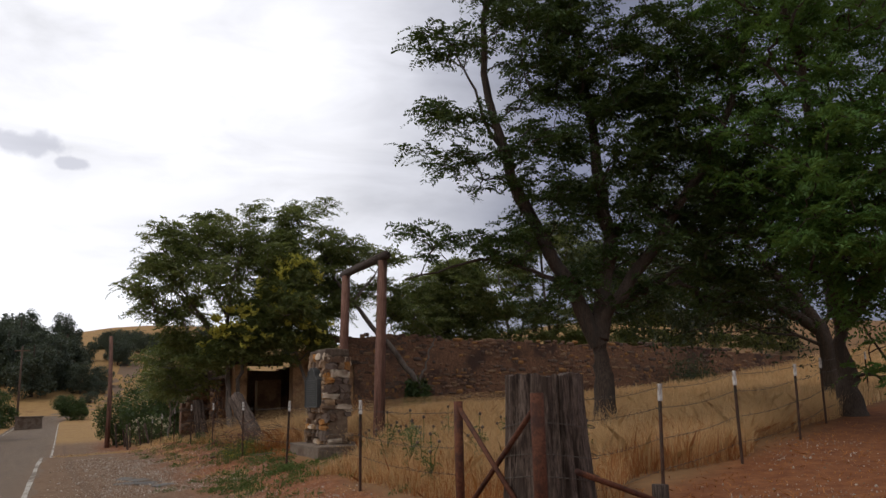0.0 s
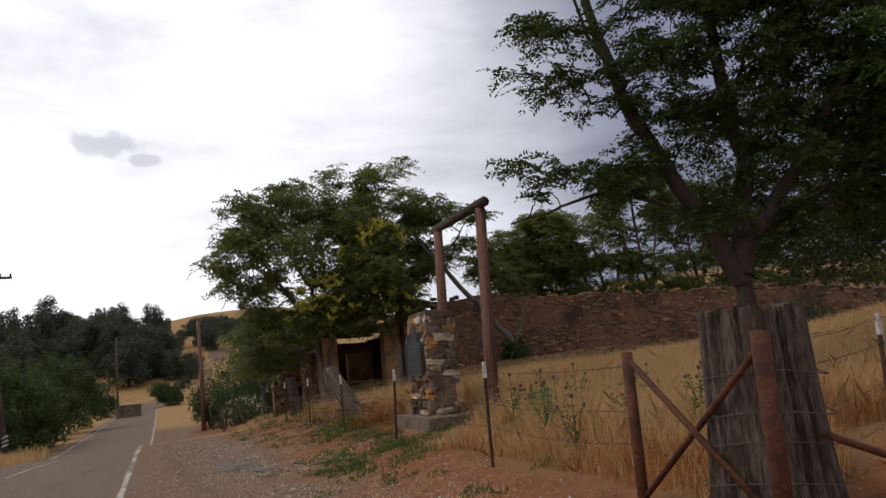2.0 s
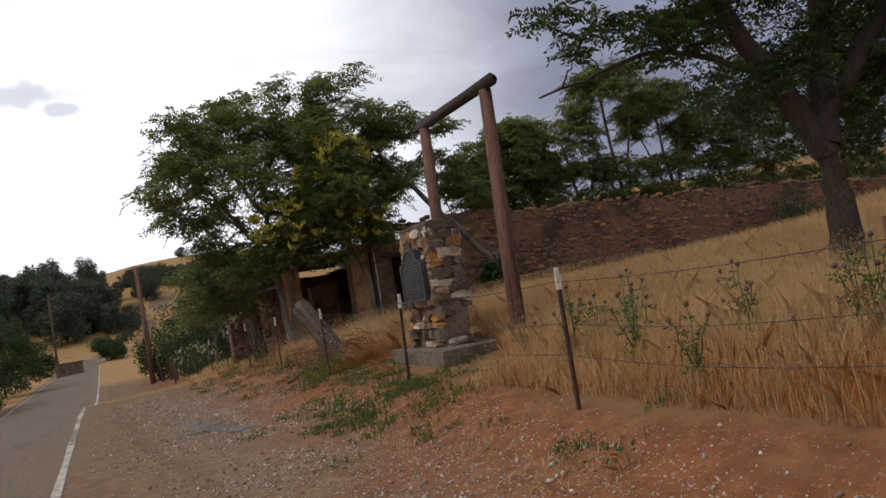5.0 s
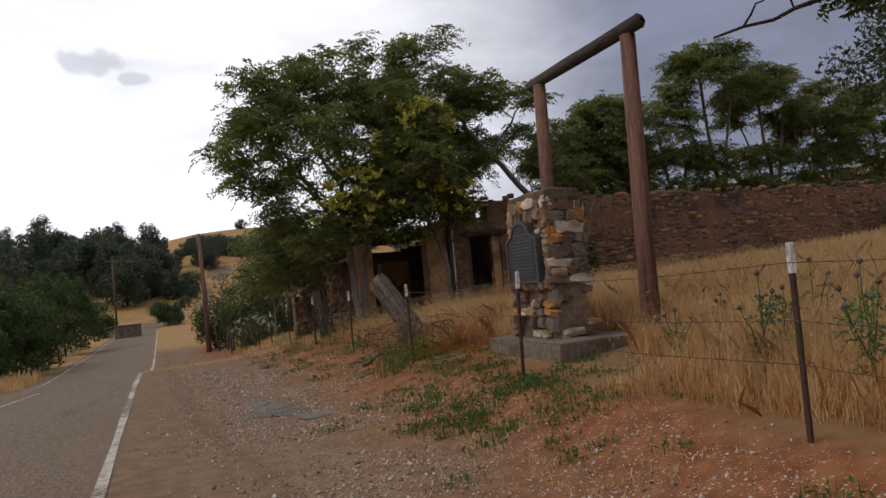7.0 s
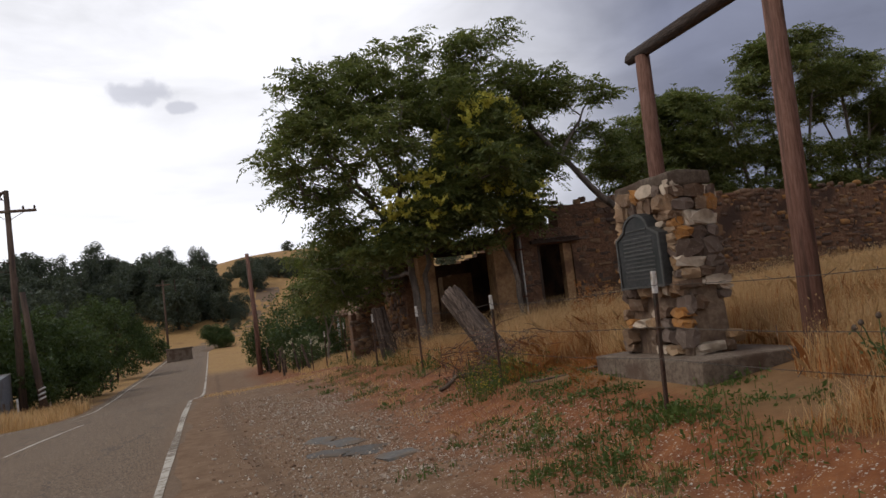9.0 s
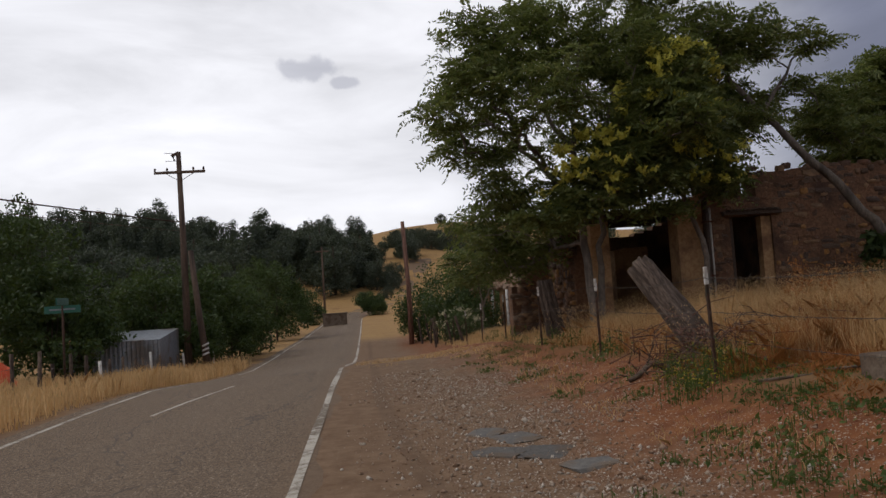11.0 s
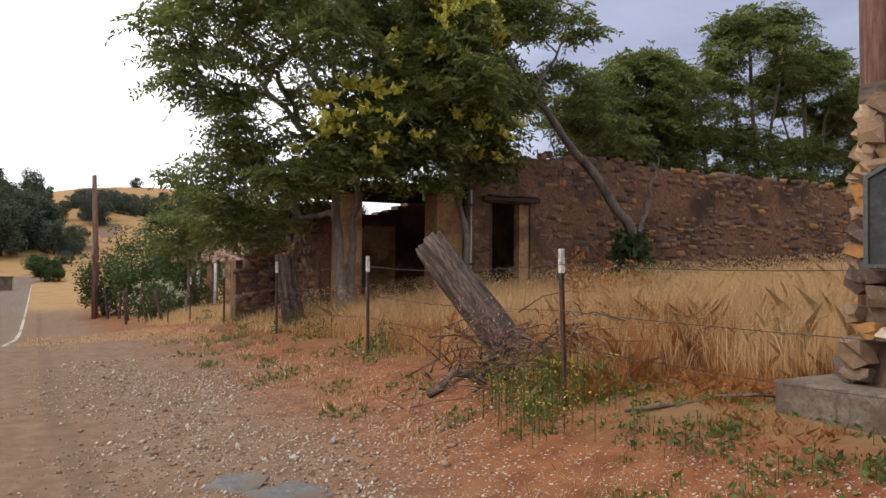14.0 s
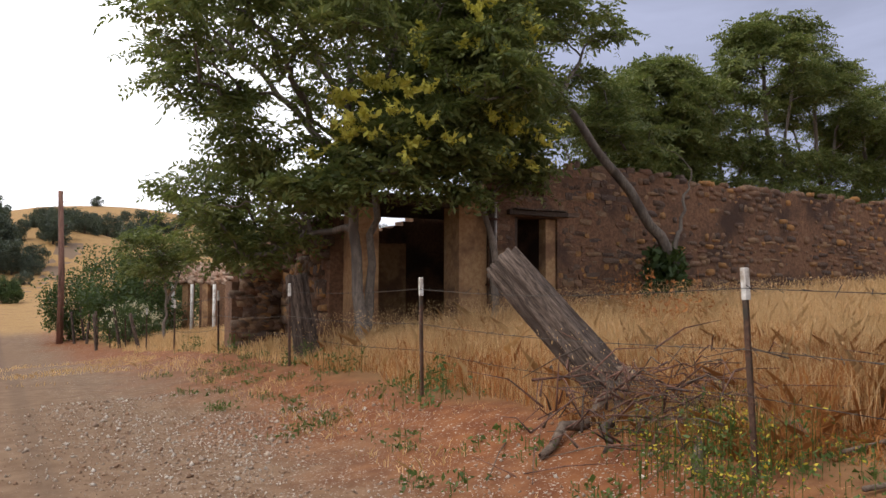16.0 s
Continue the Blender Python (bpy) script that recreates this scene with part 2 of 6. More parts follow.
def asphalt_mat():
    k = Nodes("old_sun_bleached_asphalt")
    v = k.pos(True)
    sep = k.n("ShaderNodeSeparateXYZ", Vector=v)
    n1 = k.noise(k.scaled(v, (1.0, 0.25, 1.0)), 0.7, 4.0)
    n2, n3 = k.noise(v, 6.0), k.noise(v, 42.0, 5.0, 0.9)
    col = k.mix(k.step(n3, 0.40, 0.60), (0.045, 0.031, 0.021), (0.235, 0.165, 0.105))
    col = k.mix(k.step(n1, 0.42, 0.64, 0.0, 0.4), col, (0.165, 0.12, 0.082))
    chip = k.n("ShaderNodeTexVoronoi", Vector=v, Scale=38.0)
    tone = k.n("ShaderNodeSeparateColor", Color=chip.outputs["Color"]).outputs[0]
    col = k.mix(k.math("MULTIPLY", k.step(chip.outputs["Distance"], 0.22, 0.42, 1.0, 0.0), k.step(tone, 0.35, 0.8, 0.0, 0.85)), col, k.mix(tone, (0.26, 0.165, 0.105), (0.46, 0.37, 0.28)))
    # tarred cracks
    wv = k.n("ShaderNodeVectorMath")
    wv.operation = "ADD"
    k.set(wv.inputs[0], k.scaled(v, (0.9, 0.16, 1.0)))
    k.set(wv.inputs[1], k.n("ShaderNodeTexNoise", Vector=v, Scale=1.1, Detail=6.0).outputs["Color"])
    vor = k.n("ShaderNodeTexVoronoi", Vector=wv.outputs[0], Scale=0.75)
    vor.feature = "DISTANCE_TO_EDGE"
    crack = k.step(vor.outputs["Distance"], 0.004, 0.014, 1.0, 0.0)
    col = k.mix(k.math("MULTIPLY", crack, 0.55), col, (0.06, 0.05, 0.042))
    # dust blown over the shoulder
    dust = k.math("MULTIPLY", k.step(k.math("ADD", sep.outputs[0], k.math("MULTIPLY", n2, 0.8)), -0.5, 0.2), 0.92)
    col = k.mix(dust, col, k.mix(n2, (0.135, 0.084, 0.05), (0.215, 0.145, 0.092)))
    return k.finish(col, 0.9, 0.0, n3, 0.5, 0.01, 0.25)


def paint_line_mat():
    k = Nodes("worn_white_road_paint")
    v = k.pos(True)
    n2, n3 = k.noise(v, 9.0, 6.0, 0.75), k.noise(v, 60.0, 4.0, 0.8)
    wear = k.step(k.noise(v, 0.45, 3.0), 0.3, 0.62, 0.07, -0.05)
    w = k.step(k.math("SUBTRACT", k.math("ADD", k.math("MULTIPLY", n2, 0.6), k.math("MULTIPLY", n3, 0.4)), wear), 0.42, 0.56)
    return k.finish(k.mix(w, (0.15, 0.115, 0.08), (0.48, 0.44, 0.37)), 0.85, 0, n3, 0.3, 0.005)


M_GROUND, M_ASPHALT, M_LINE = ground_mat(), asphalt_mat(), paint_line_mat()
M_WOOD = surface("weathered_grey_wood", (0.026, 0.017, 0.013), (0.185, 0.135, 0.105), (0.045, 0.03, 0.022), 2.0, 9.0, 0.9, stretch=(6, 6, 0.8), strength=0.9, dist=0.03)
M_POLE = surface("creosoted_pole_wood", (0.085, 0.058, 0.042), (0.17, 0.115, 0.085), (0.06, 0.043, 0.034), 1.0, 8.0, 0.9, stretch=(7, 7, 0.5), strength=0.7)
M_GATE = surface("reddish_brown_round_timber", (0.13, 0.062, 0.042), (0.24, 0.13, 0.095), (0.07, 0.038, 0.028), 1.2, 8.0, 0.88, stretch=(7, 7, 0.6), strength=0.7)
M_BEAM = surface("charred_dark_beam_wood", (0.035, 0.028, 0.025), (0.10, 0.075, 0.06), None, 1.5, 9.0, 0.9, stretch=(7, 0.6, 7), strength=0.8)
M_RUST = surface("rusted_steel", (0.085, 0.03, 0.018), (0.17, 0.068, 0.035), (0.05, 0.024, 0.018), 4.0, 40.0, 0.85, 0.25, strength=0.4, dist=0.004)
M_TPOST = surface("rusty_dark_tee_post_steel", (0.06, 0.035, 0.026), (0.14, 0.075, 0.05), (0.045, 0.04, 0.03), 4.0, 40.0, 0.8, 0.35, strength=0.3, dist=0.003)
M_TIP = surface("chipped_white_post_paint", (0.5, 0.48, 0.44), (0.68, 0.66, 0.62), (0.3, 0.25, 0.2), 8.0, 50.0, 0.7)
M_WIRE = surface("galvanised_barbed_wire", (0.06, 0.05, 0.042), (0.14, 0.12, 0.10), None, 5.0, 60.0, 0.65, 0.5)
M_BARK = surface("dark_furrowed_bark", (0.045, 0.032, 0.024), (0.12, 0.088, 0.066), (0.06, 0.05, 0.04), 1.5, 14.0, 0.95, stretch=(4, 4, 0.7), strength=0.9, dist=0.03)
M_BARK_PALE = surface("grey_smooth_bark", (0.12, 0.098, 0.08), (0.24, 0.20, 0.165), (0.08, 0.065, 0.055), 1.5, 12.0, 0.95, stretch=(3, 3, 0.8), strength=0.6)
M_DEADWOOD = surface("bleached_dead_wood", (0.075, 0.052, 0.038), (0.18, 0.135, 0.10), (0.05, 0.034, 0.026), 3.0, 18.0, 0.9, stretch=(1, 1, 1), strength=0.6)
M_CONC = surface("stained_old_concrete", (0.10, 0.074, 0.054), (0.19, 0.148, 0.11), (0.09, 0.06, 0.042), 2.2, 22.0, 0.93, strength=0.5)
M_MORTAR = surface("earthy_mortar", (0.115, 0.06, 0.036), (0.22, 0.122, 0.07), (0.06, 0.036, 0.026), 0.8, 16.0, 0.95, world_space=True, strength=0.8, dist=0.03, vary=0.12)
M_PLASTER = surface("crumbling_tan_plaster", (0.29, 0.165, 0.08), (0.42, 0.265, 0.14), (0.17, 0.095, 0.055), 1.6, 14.0, 0.95, world_space=True, strength=0.6, dist=0.02, vary=0.15)
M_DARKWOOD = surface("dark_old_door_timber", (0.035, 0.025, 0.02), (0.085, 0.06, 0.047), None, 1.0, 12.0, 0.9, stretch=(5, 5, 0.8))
M_BRONZE = surface("dull_grey_bronze", (0.05, 0.051, 0.05), (0.085, 0.086, 0.084), (0.045, 0.05, 0.048), 3.0, 30.0, 0.5, 0.55, strength=0.15, dist=0.003)
M_BRONZE_HI = surface("polished_bronze_letter_edges", (0.085, 0.085, 0.08), (0.12, 0.12, 0.112), None, 3.0, 30.0, 0.5, 0.5)
WALL_COLS = [(0.15, 0.075, 0.045), (0.20, 0.115, 0.068), (0.09, 0.052, 0.036), (0.24, 0.145, 0.08), (0.13, 0.085, 0.06), (0.33, 0.165, 0.055), (0.08, 0.052, 0.042), (0.17, 0.09, 0.05)]
MON_COLS = [(0.26, 0.16, 0.09), (0.40, 0.27, 0.16), (0.12, 0.08, 0.06), (0.42, 0.19, 0.05), (0.17, 0.125, 0.10), (0.60, 0.49, 0.37), (0.28, 0.18, 0.11), (0.15, 0.09, 0.055), (0.36, 0.22, 0.11)]
M_STONE, M_STONE_J = stone_mat("brown_rubble_stone", WALL_COLS), stone_mat("brown_rubble_stone_joined", WALL_COLS, True)
M_MONSTONE = stone_mat("mixed_field_stone", MON_COLS)
PALE_COLS = [(0.40, 0.24, 0.16), (0.48, 0.32, 0.23), (0.34, 0.2, 0.14), (0.52, 0.38, 0.29)]
M_PALESTONE = stone_mat("pinkish_rubble_stone", PALE_COLS, True)
M_SLAB = surface("grey_slate_slab", (0.10, 0.095, 0.088), (0.17, 0.16, 0.145), (0.14, 0.105, 0.075), 3.0, 24.0, 0.85, strength=0.5)
M_LOCUST = leaf_mat("locust_leaf", (0.03, 0.056, 0.016), (0.07, 0.115, 0.028), 0.25)
M_LOCUST_BRIGHT = leaf_mat("fresh_locust_leaf", (0.06, 0.14, 0.03), (0.13, 0.25, 0.055), 0.45)
M_AIL = leaf_mat("tree_of_heaven_leaf", (0.095, 0.13, 0.04), (0.24, 0.255, 0.085), 0.42)
M_SEED = leaf_mat("yellow_green_seed_cluster", (0.50, 0.48, 0.07), (0.74, 0.68, 0.15), 0.3, (0.6, 0.55, 0.08))
M_OLIVE = leaf_mat("dusty_dark_oak_leaf", (0.03, 0.045, 0.02), (0.065, 0.085, 0.04), 0.2)
M_FARLEAF = leaf_mat("far_woodland_leaf", (0.045, 0.06, 0.046), (0.085, 0.105, 0.07), 0.2)
M_BUSH = leaf_mat("dark_shrub_leaf", (0.032, 0.06, 0.018), (0.075, 0.115, 0.03), 0.25)
M_STRAW = leaf_mat("dry_grass_blade", (0.57, 0.34, 0.14), (0.90, 0.66, 0.36), 0.42, (0.78, 0.53, 0.24))
M_STRAW_RED = leaf_mat("russet_dry_grass_blade", (0.38, 0.14, 0.04), (0.56, 0.26, 0.08), 0.3, (0.4, 0.2, 0.07))
M_WEED = leaf_mat("green_weed_leaf", (0.055, 0.095, 0.022), (0.12, 0.17, 0.04), 0.3)
M_THISTLE = leaf_mat("dusty_thistle_leaf", (0.07, 0.11, 0.035), (0.14, 0.19, 0.06), 0.3)
M_CREAM = leaf_mat("cream_flower_head", (0.5, 0.46, 0.3), (0.68, 0.63, 0.44), 0.3, (0.6, 0.55, 0.35))
M_FLOWER = leaf_mat("yellow_flower", (0.55, 0.42, 0.03), (0.75, 0.6, 0.08), 0.3)
M_SHED = surface("dull_blue_grey_corrugated_steel", (0.19, 0.21, 0.235), (0.29, 0.31, 0.335), (0.16, 0.14, 0.125), 0.8, 10.0, 0.55, 0.5)
M_SIGN = surface("faded_green_sign_enamel", (0.02, 0.10, 0.075), (0.035, 0.14, 0.10), None, 3.0, 20.0, 0.5)
M_ORANGE = surface("sun_faded_orange_red_plastic", (0.55, 0.09, 0.04), (0.68, 0.15, 0.07), None, 4.0, 20.0, 0.7)
M_WHITE = surface("flaking_white_paint", (0.55, 0.54, 0.5), (0.75, 0.74, 0.71), (0.4, 0.35, 0.3), 3.0, 20.0, 0.75)
M_GLASS_INS = surface("brown_glazed_insulator", (0.05, 0.03, 0.02), (0.09, 0.05, 0.03), None, 3.0, 20.0, 0.25, spec=0.5)

# ---------------- mesh helpers ----------------


def mesh_np(name, verts, faces, mat):
    """A mesh from numpy verts (n,3) and faces (m,k), all with k corners."""
    verts, faces = np.asarray(verts, np.float32), np.asarray(faces, np.int32)
    me = bpy.data.meshes.new(name)
    me.vertices.add(len(verts))
    me.vertices.foreach_set("co", verts.ravel())
    k = faces.shape[1]
    me.loops.add(faces.size)
    me.loops.foreach_set("vertex_index", faces.ravel())
    me.polygons.add(len(faces))
    me.polygons.foreach_set("loop_start", np.arange(0, faces.size, k, dtype=np.int32))
    me.update(calc_edges=True)
    me.materials.append(mat)
    return me


def smooth(me):
    me.polygons.foreach_set("use_smooth", np.ones(len(me.polygons), bool))
    return me


def put(name, me, parent=None, label="", at=None):
    ob = new(name, me)
    ob.parent = parent
    if at is not None:
        ob.matrix_basis = at
    if label:
        ob["label"] = label
    return ob


def part(name, bm, material, parent, label="", soft=False):
    me = bpy.data.meshes.new(name)
    bm.to_mesh(me)
    bm.free()
    me.materials.append(material)
    if soft:
        smooth(me)
    return put(name, me, parent, label)


def thing(name, place, label, category, group="", kind="", rz=0.0):
    e = new(name)
    e.matrix_basis = pose(*place, 0, 0, rz)
    e.empty_display_size = 0.2
    return tagged(e, label, category, group, kind)


def box_bm(lo, hi, bevel=0.0, jitter=0.0, cuts=0, bm=None):
    bm2 = bmesh.new()
    bmesh.ops.create_cube(bm2, size=1.0)
    lo, hi = Vector(lo), Vector(hi)
    for v in bm2.verts:
        v.co = Vector([(v.co[i] + 0.5) * (hi[i] - lo[i]) + lo[i] for i in range(3)])
    if cuts:
        bmesh.ops.subdivide_edges(bm2, edges=bm2.edges[:], cuts=cuts, use_grid_fill=True)
    if bevel:
        bmesh.ops.bevel(bm2, geom=bm2.edges[:] if not cuts else [e for e in bm2.edges if e.calc_face_angle(0) > 0.5], offset=bevel, segments=2, affect="EDGES", profile=0.6)
    if jitter:
        for v in bm2.verts:
            v.co += noise.noise_vector(v.co * 5.0) * jitter
    return bm2


def tube_np(points, radii, sides=7, wob=0.0, caps=True):
    """A round tube along a polyline: verts and quads (caps as folded quads)."""
    P, Rr = np.asarray(points, float), np.asarray(radii, float)
    n = len(P)
    T = np.gradient(P, axis=0)
    T /= np.linalg.norm(T, axis=1)[:, None] + 1e-9
    ref = np.array([0.0, 0.0, 1.0]) if abs(T[:, 2]).mean() < 0.8 else np.array([1.0, 0.0, 0.0])
    U = np.cross(T, ref)
    U /= np.linalg.norm(U, axis=1)[:, None] + 1e-9
    W = np.cross(T, U)
    a = np.linspace(0, 2 * np.pi, sides, endpoint=False)
    rr = Rr[:, None] * (1 + wob * np.random.randn(n, sides))
    V = P[:, None, :] + rr[:, :, None] * (np.cos(a)[None, :, None] * U[:, None, :] + np.sin(a)[None, :, None] * W[:, None, :])
    V = V.reshape(-1, 3)
    i, j = np.meshgrid(np.arange(n - 1), np.arange(sides), indexing="ij")
    jn = (j + 1) % sides
    F = np.stack([i * sides + j, i * sides + jn, (i + 1) * sides + jn, (i + 1) * sides + j], -1).reshape(-1, 4)
    if caps:
        base, top = len(V), len(V) + 1
        V = np.vstack([V, P[0] - T[0] * Rr[0] * 0.05, P[-1] + T[-1] * Rr[-1] * 0.05])
        jj = np.arange(0, sides - 1, 2)
        low = np.stack([np.full(len(jj), base), (jj + 2) % sides, jj + 1, jj], -1)
        k0 = (n - 1) * sides
        high = np.stack([np.full(len(jj), top), k0 + jj, k0 + jj + 1, k0 + (jj + 2) % sides], -1)
        F = np.vstack([F, low, high])
    return V, F


def join_np(pieces):
    vs, fs, o = [], [], 0
    for v, f in pieces:
        vs.append(v)
        fs.append(np.asarray(f) + o)
        o += len(v)
    return np.vstack(vs), np.vstack(fs)


def rod(name, pts, r, mat, parent, label="", sides=8, wob=0.0):
    rr = r if hasattr(r, "__len__") else [r] * len(pts)
    v, f = tube_np(pts, rr, sides, wob)
    return put(name, smooth(mesh_np(name, v, f, mat)), parent, label)


def lerp_path(a, b, n, bend=0.0):
    a, b = np.asarray(a, float), np.asarray(b, float)
    t = np.linspace(0, 1, n)[:, None]
    p = a + (b - a) * t
    if bend:
        p += np.random.randn(n, 3) * bend * np.sin(np.pi * t)
    return p


# ---------------- the lie of the land ----------------


def sstep(v, lo, hi):
    t = np.clip((np.asarray(v, float) - lo) / (hi - lo), 0, 1)
    return t * t * (3 - 2 * t)


def road_z(y):
    return np.interp(y, [-60, 18, 23, 27, 31, 36, 42, 50, 70, 100, 140, 260], [0, 0, -0.02, -0.1, -0.36, -0.72, -1.0, -1.15, -1.2, -1.0, -0.6, 1.0])


BANK_X = [-0.47, 0.6, 1.5, 2.3, 2.9, 3.35, 4.05, 5.2, 8.0, 15.0, 25.0, 60.0]
BANK_Z = [0.0, 0.01, 0.035, 0.10, 0.22, 0.38, 0.46, 0.60, 0.82, 1.12, 1.4, 3.0]


def land(x, y):
    x, y = np.asarray(x, float), np.asarray(y, float)
    z = road_z(y)
    z = z - 0.045 * np.clip(-0.47 - x, 0, 4.6)
    z = z - 0.02 * np.clip(-5.0 - x, 0, 8)
    b = np.interp(x, BANK_X, BANK_Z)
    low = 0.62 + 0.38 * sstep(y, 5.5, 11.5)
    b = np.where(x > 3.35, 0.38 + (b - 0.38) * low, b)
    b = b * (1 - 0.15 * sstep(y, 17, 24) - 0.5 * sstep(y, 36, 52) * (1 - sstep(x, 6, 20)))
    z = z + b
    hill = 36.5 * np.exp(-(((x - 38) / 120) ** 2 + ((y - 430) / 120) ** 2))
    hill += 18 * np.exp(-(((x + 70) / 75) ** 2 + ((y - 240) / 75) ** 2))
    hill += 26 * np.exp(-(((x + 240) / 130) ** 2 + ((y - 330) / 130) ** 2))
    hill += 7 * np.exp(-(((x - 14) / 26) ** 2 + ((y - 215) / 48) ** 2))
    hill += 26 * np.exp(-(((x - 200) / 90) ** 2 + ((y - 260) / 130) ** 2))
    z = z + hill * sstep(y, 95, 190) + 6 * np.exp(-(((x - 46) / 20) ** 2 + ((y - 48) / 26) ** 2))
    bump = 0.012 * np.sin(x * 3.1 + y * 1.7) * np.sin(y * 2.3 - x * 0.7) + 0.02 * np.sin(x * 0.9) * np.sin(y * 1.1 + 0.4)
    return z + bump * sstep(np.abs(x + 2.6), 2.3, 3.6)


def L(x, y):
    return float(land(x, y))


def axis(lo, a, b, hi, step, grow=1.18):
    v = list(np.arange(a, b + 1e-6, step))
    d = step
    while v[-1] < hi:
        d *= grow
        v.append(v[-1] + d)
    d = step
    while v[0] > lo:
        d *= grow
        v.insert(0, v[0] - d)
    return np.array(v)


gx, gy = axis(-2500, -9, 16, 2500, 0.16, 1.07), axis(-900, -3, 34, 4000, 0.2, 1.05)
GX, GY = np.meshgrid(gx, gy)
gv = np.stack([GX, GY, land(GX, GY)], -1).reshape(-1, 3)
nx, ny = len(gx), len(gy)
ii, jj = np.meshgrid(np.arange(ny - 1), np.arange(nx - 1), indexing="ij")
gf = np.stack([ii * nx + jj, ii * nx + jj + 1, (ii + 1) * nx + jj + 1, (ii + 1) * nx + jj], -1).reshape(-1, 4)
tagged(put("ground", smooth(mesh_np("ground", gv, gf, M_GROUND))), "red dirt, pale gravel and dry grassland rolling to golden hills", "ground", kind="structure")


def strip(name, left, right, ys, lift, mat, label, category, cols=8, thick=0.0):
    """A ribbon over the land between two lines x = left(y), right(y)."""
    V = []
    for y in ys:
        for c in range(cols + 1):
            x = left(y) + (right(y) - left(y)) * c / cols
            V.append((x, y, L(x, y) + (lift if c < cols or name != "road" else -0.03)))
    n = cols + 1
    F = [(r * n + c, r * n + c + 1, (r + 1) * n + c + 1, (r + 1) * n + c) for r in range(len(ys) - 1) for c in range(cols)]
    return tagged(put(name, smooth(mesh_np(name, V, F, mat))), label, category, kind="structure")


def bend(y):
    return 0.10 * sstep(y, 24, 40) + 16 * sstep(y, 104, 190) ** 1.2


road_ys = np.concatenate([np.arange(-30, 60, 0.5), np.arange(60, 190, 2.0)])
strip("road", lambda y: -4.9 - 0.4 * sstep(y, 30, 60) + bend(y), lambda y: -0.22 + bend(y) + 0.07 * math.sin(y * 1.3) + 0.05 * math.sin(y * 3.7), road_ys, 0.007, M_ASPHALT, "narrow patched asphalt road with tarred cracks", "road", 24)
strip("road_line", lambda y: -0.52 + bend(y) + 0.006 * math.sin(y * 1.3), lambda y: -0.428 + bend(y) + 0.006 * math.sin(y * 1.1), np.arange(-20, 27.2, 0.25), 0.012, M_LINE, "worn white edge line beside the dirt verge", "road line", 1)
strip("road_line", lambda y: -0.50 + bend(y), lambda y: -0.40 + bend(y), np.arange(29, 110, 0.6), 0.012, M_LINE, "worn white edge line running down the dip", "road line", 1)
strip("road_line", lambda y: -4.55 - 0.4 * sstep(y, 30, 60) + bend(y), lambda y: -4.45 - 0.4 * sstep(y, 30, 60) + bend(y), np.arange(-20, 110, 0.6), 0.012, M_LINE, "faded white edge line along the weedy margin", "road line", 1)

strip("road_line", lambda y: -3.02 + 0.14 * (y - 22), lambda y: -2.95 + 0.14 * (y - 22) + 0.008 * math.sin(y * 1.7), np.arange(21.4, 25.6, 0.25), 0.012, M_LINE, "faded remnant of an older white line", "road line", 1)

# ---------------- foliage ----------------


def fronds(base, way, length, pairs, leaf_l, leaf_w, droop=0.35, spread=0.9):
    """Compound leaves: each has pairs of small diamond leaflets along a drooping stalk."""
    n = len(base)
    way = way / (np.linalg.norm(way, axis=1)[:, None] + 1e-9)
    side = np.cross(way, np.random.randn(n, 3) * 0.5 + np.array([0, 0, 1.0]))
    side /= np.linalg.norm(side, axis=1)[:, None] + 1e-9
    up = np.cross(side, way)
    out = []
    ll = length * np.random.uniform(0.65, 1.2, n)[:, None]
    for p in range(pairs):
        t = (p + 0.6) / pairs
        root = base + way * ll * t - np.array([0, 0, 1.0]) * droop * ll * t * t
        for s in (-1, 1):
            d = s * side * spread + way * 0.45 + np.random.randn(n, 3) * 0.22 - np.array([0, 0, 0.25])
            d /= np.linalg.norm(d, axis=1)[:, None]
            w = np.cross(d, up + np.random.randn(n, 3) * 0.5)
            w /= np.linalg.norm(w, axis=1)[:, None] + 1e-9
            l_ = leaf_l * np.random.uniform(0.7, 1.2, n)[:, None]
            out.append(np.stack([root, root + d * l_ * 0.45 + w * leaf_w * 0.5, root + d * l_, root + d * l_ * 0.45 - w * leaf_w * 0.5], 1))
    V = np.concatenate(out, 0).reshape(-1, 3)
    return V, np.arange(len(V)).reshape(-1, 4)


def loose_leaves(centre, n, radius, size):
    """Single leaves scattered through a clump."""
    d = np.random.randn(n, 3)
    d /= np.linalg.norm(d, axis=1)[:, None]
    p = centre + d * radius * np.random.uniform(0.25, 1.0, n)[:, None] ** 0.6
    a, b = np.random.randn(n, 3), np.random.randn(n, 3)
    a /= np.linalg.norm(a, axis=1)[:, None]
    b = np.cross(a, b)
    b /= np.linalg.norm(b, axis=1)[:, None]
    s = size * np.random.uniform(0.6, 1.3, n)[:, None]
    V = np.stack([p - a * s, p + b * s * 0.45, p + a * s, p - b * s * 0.45], 1).reshape(-1, 3)
    return V, np.arange(len(V)).reshape(-1, 4)


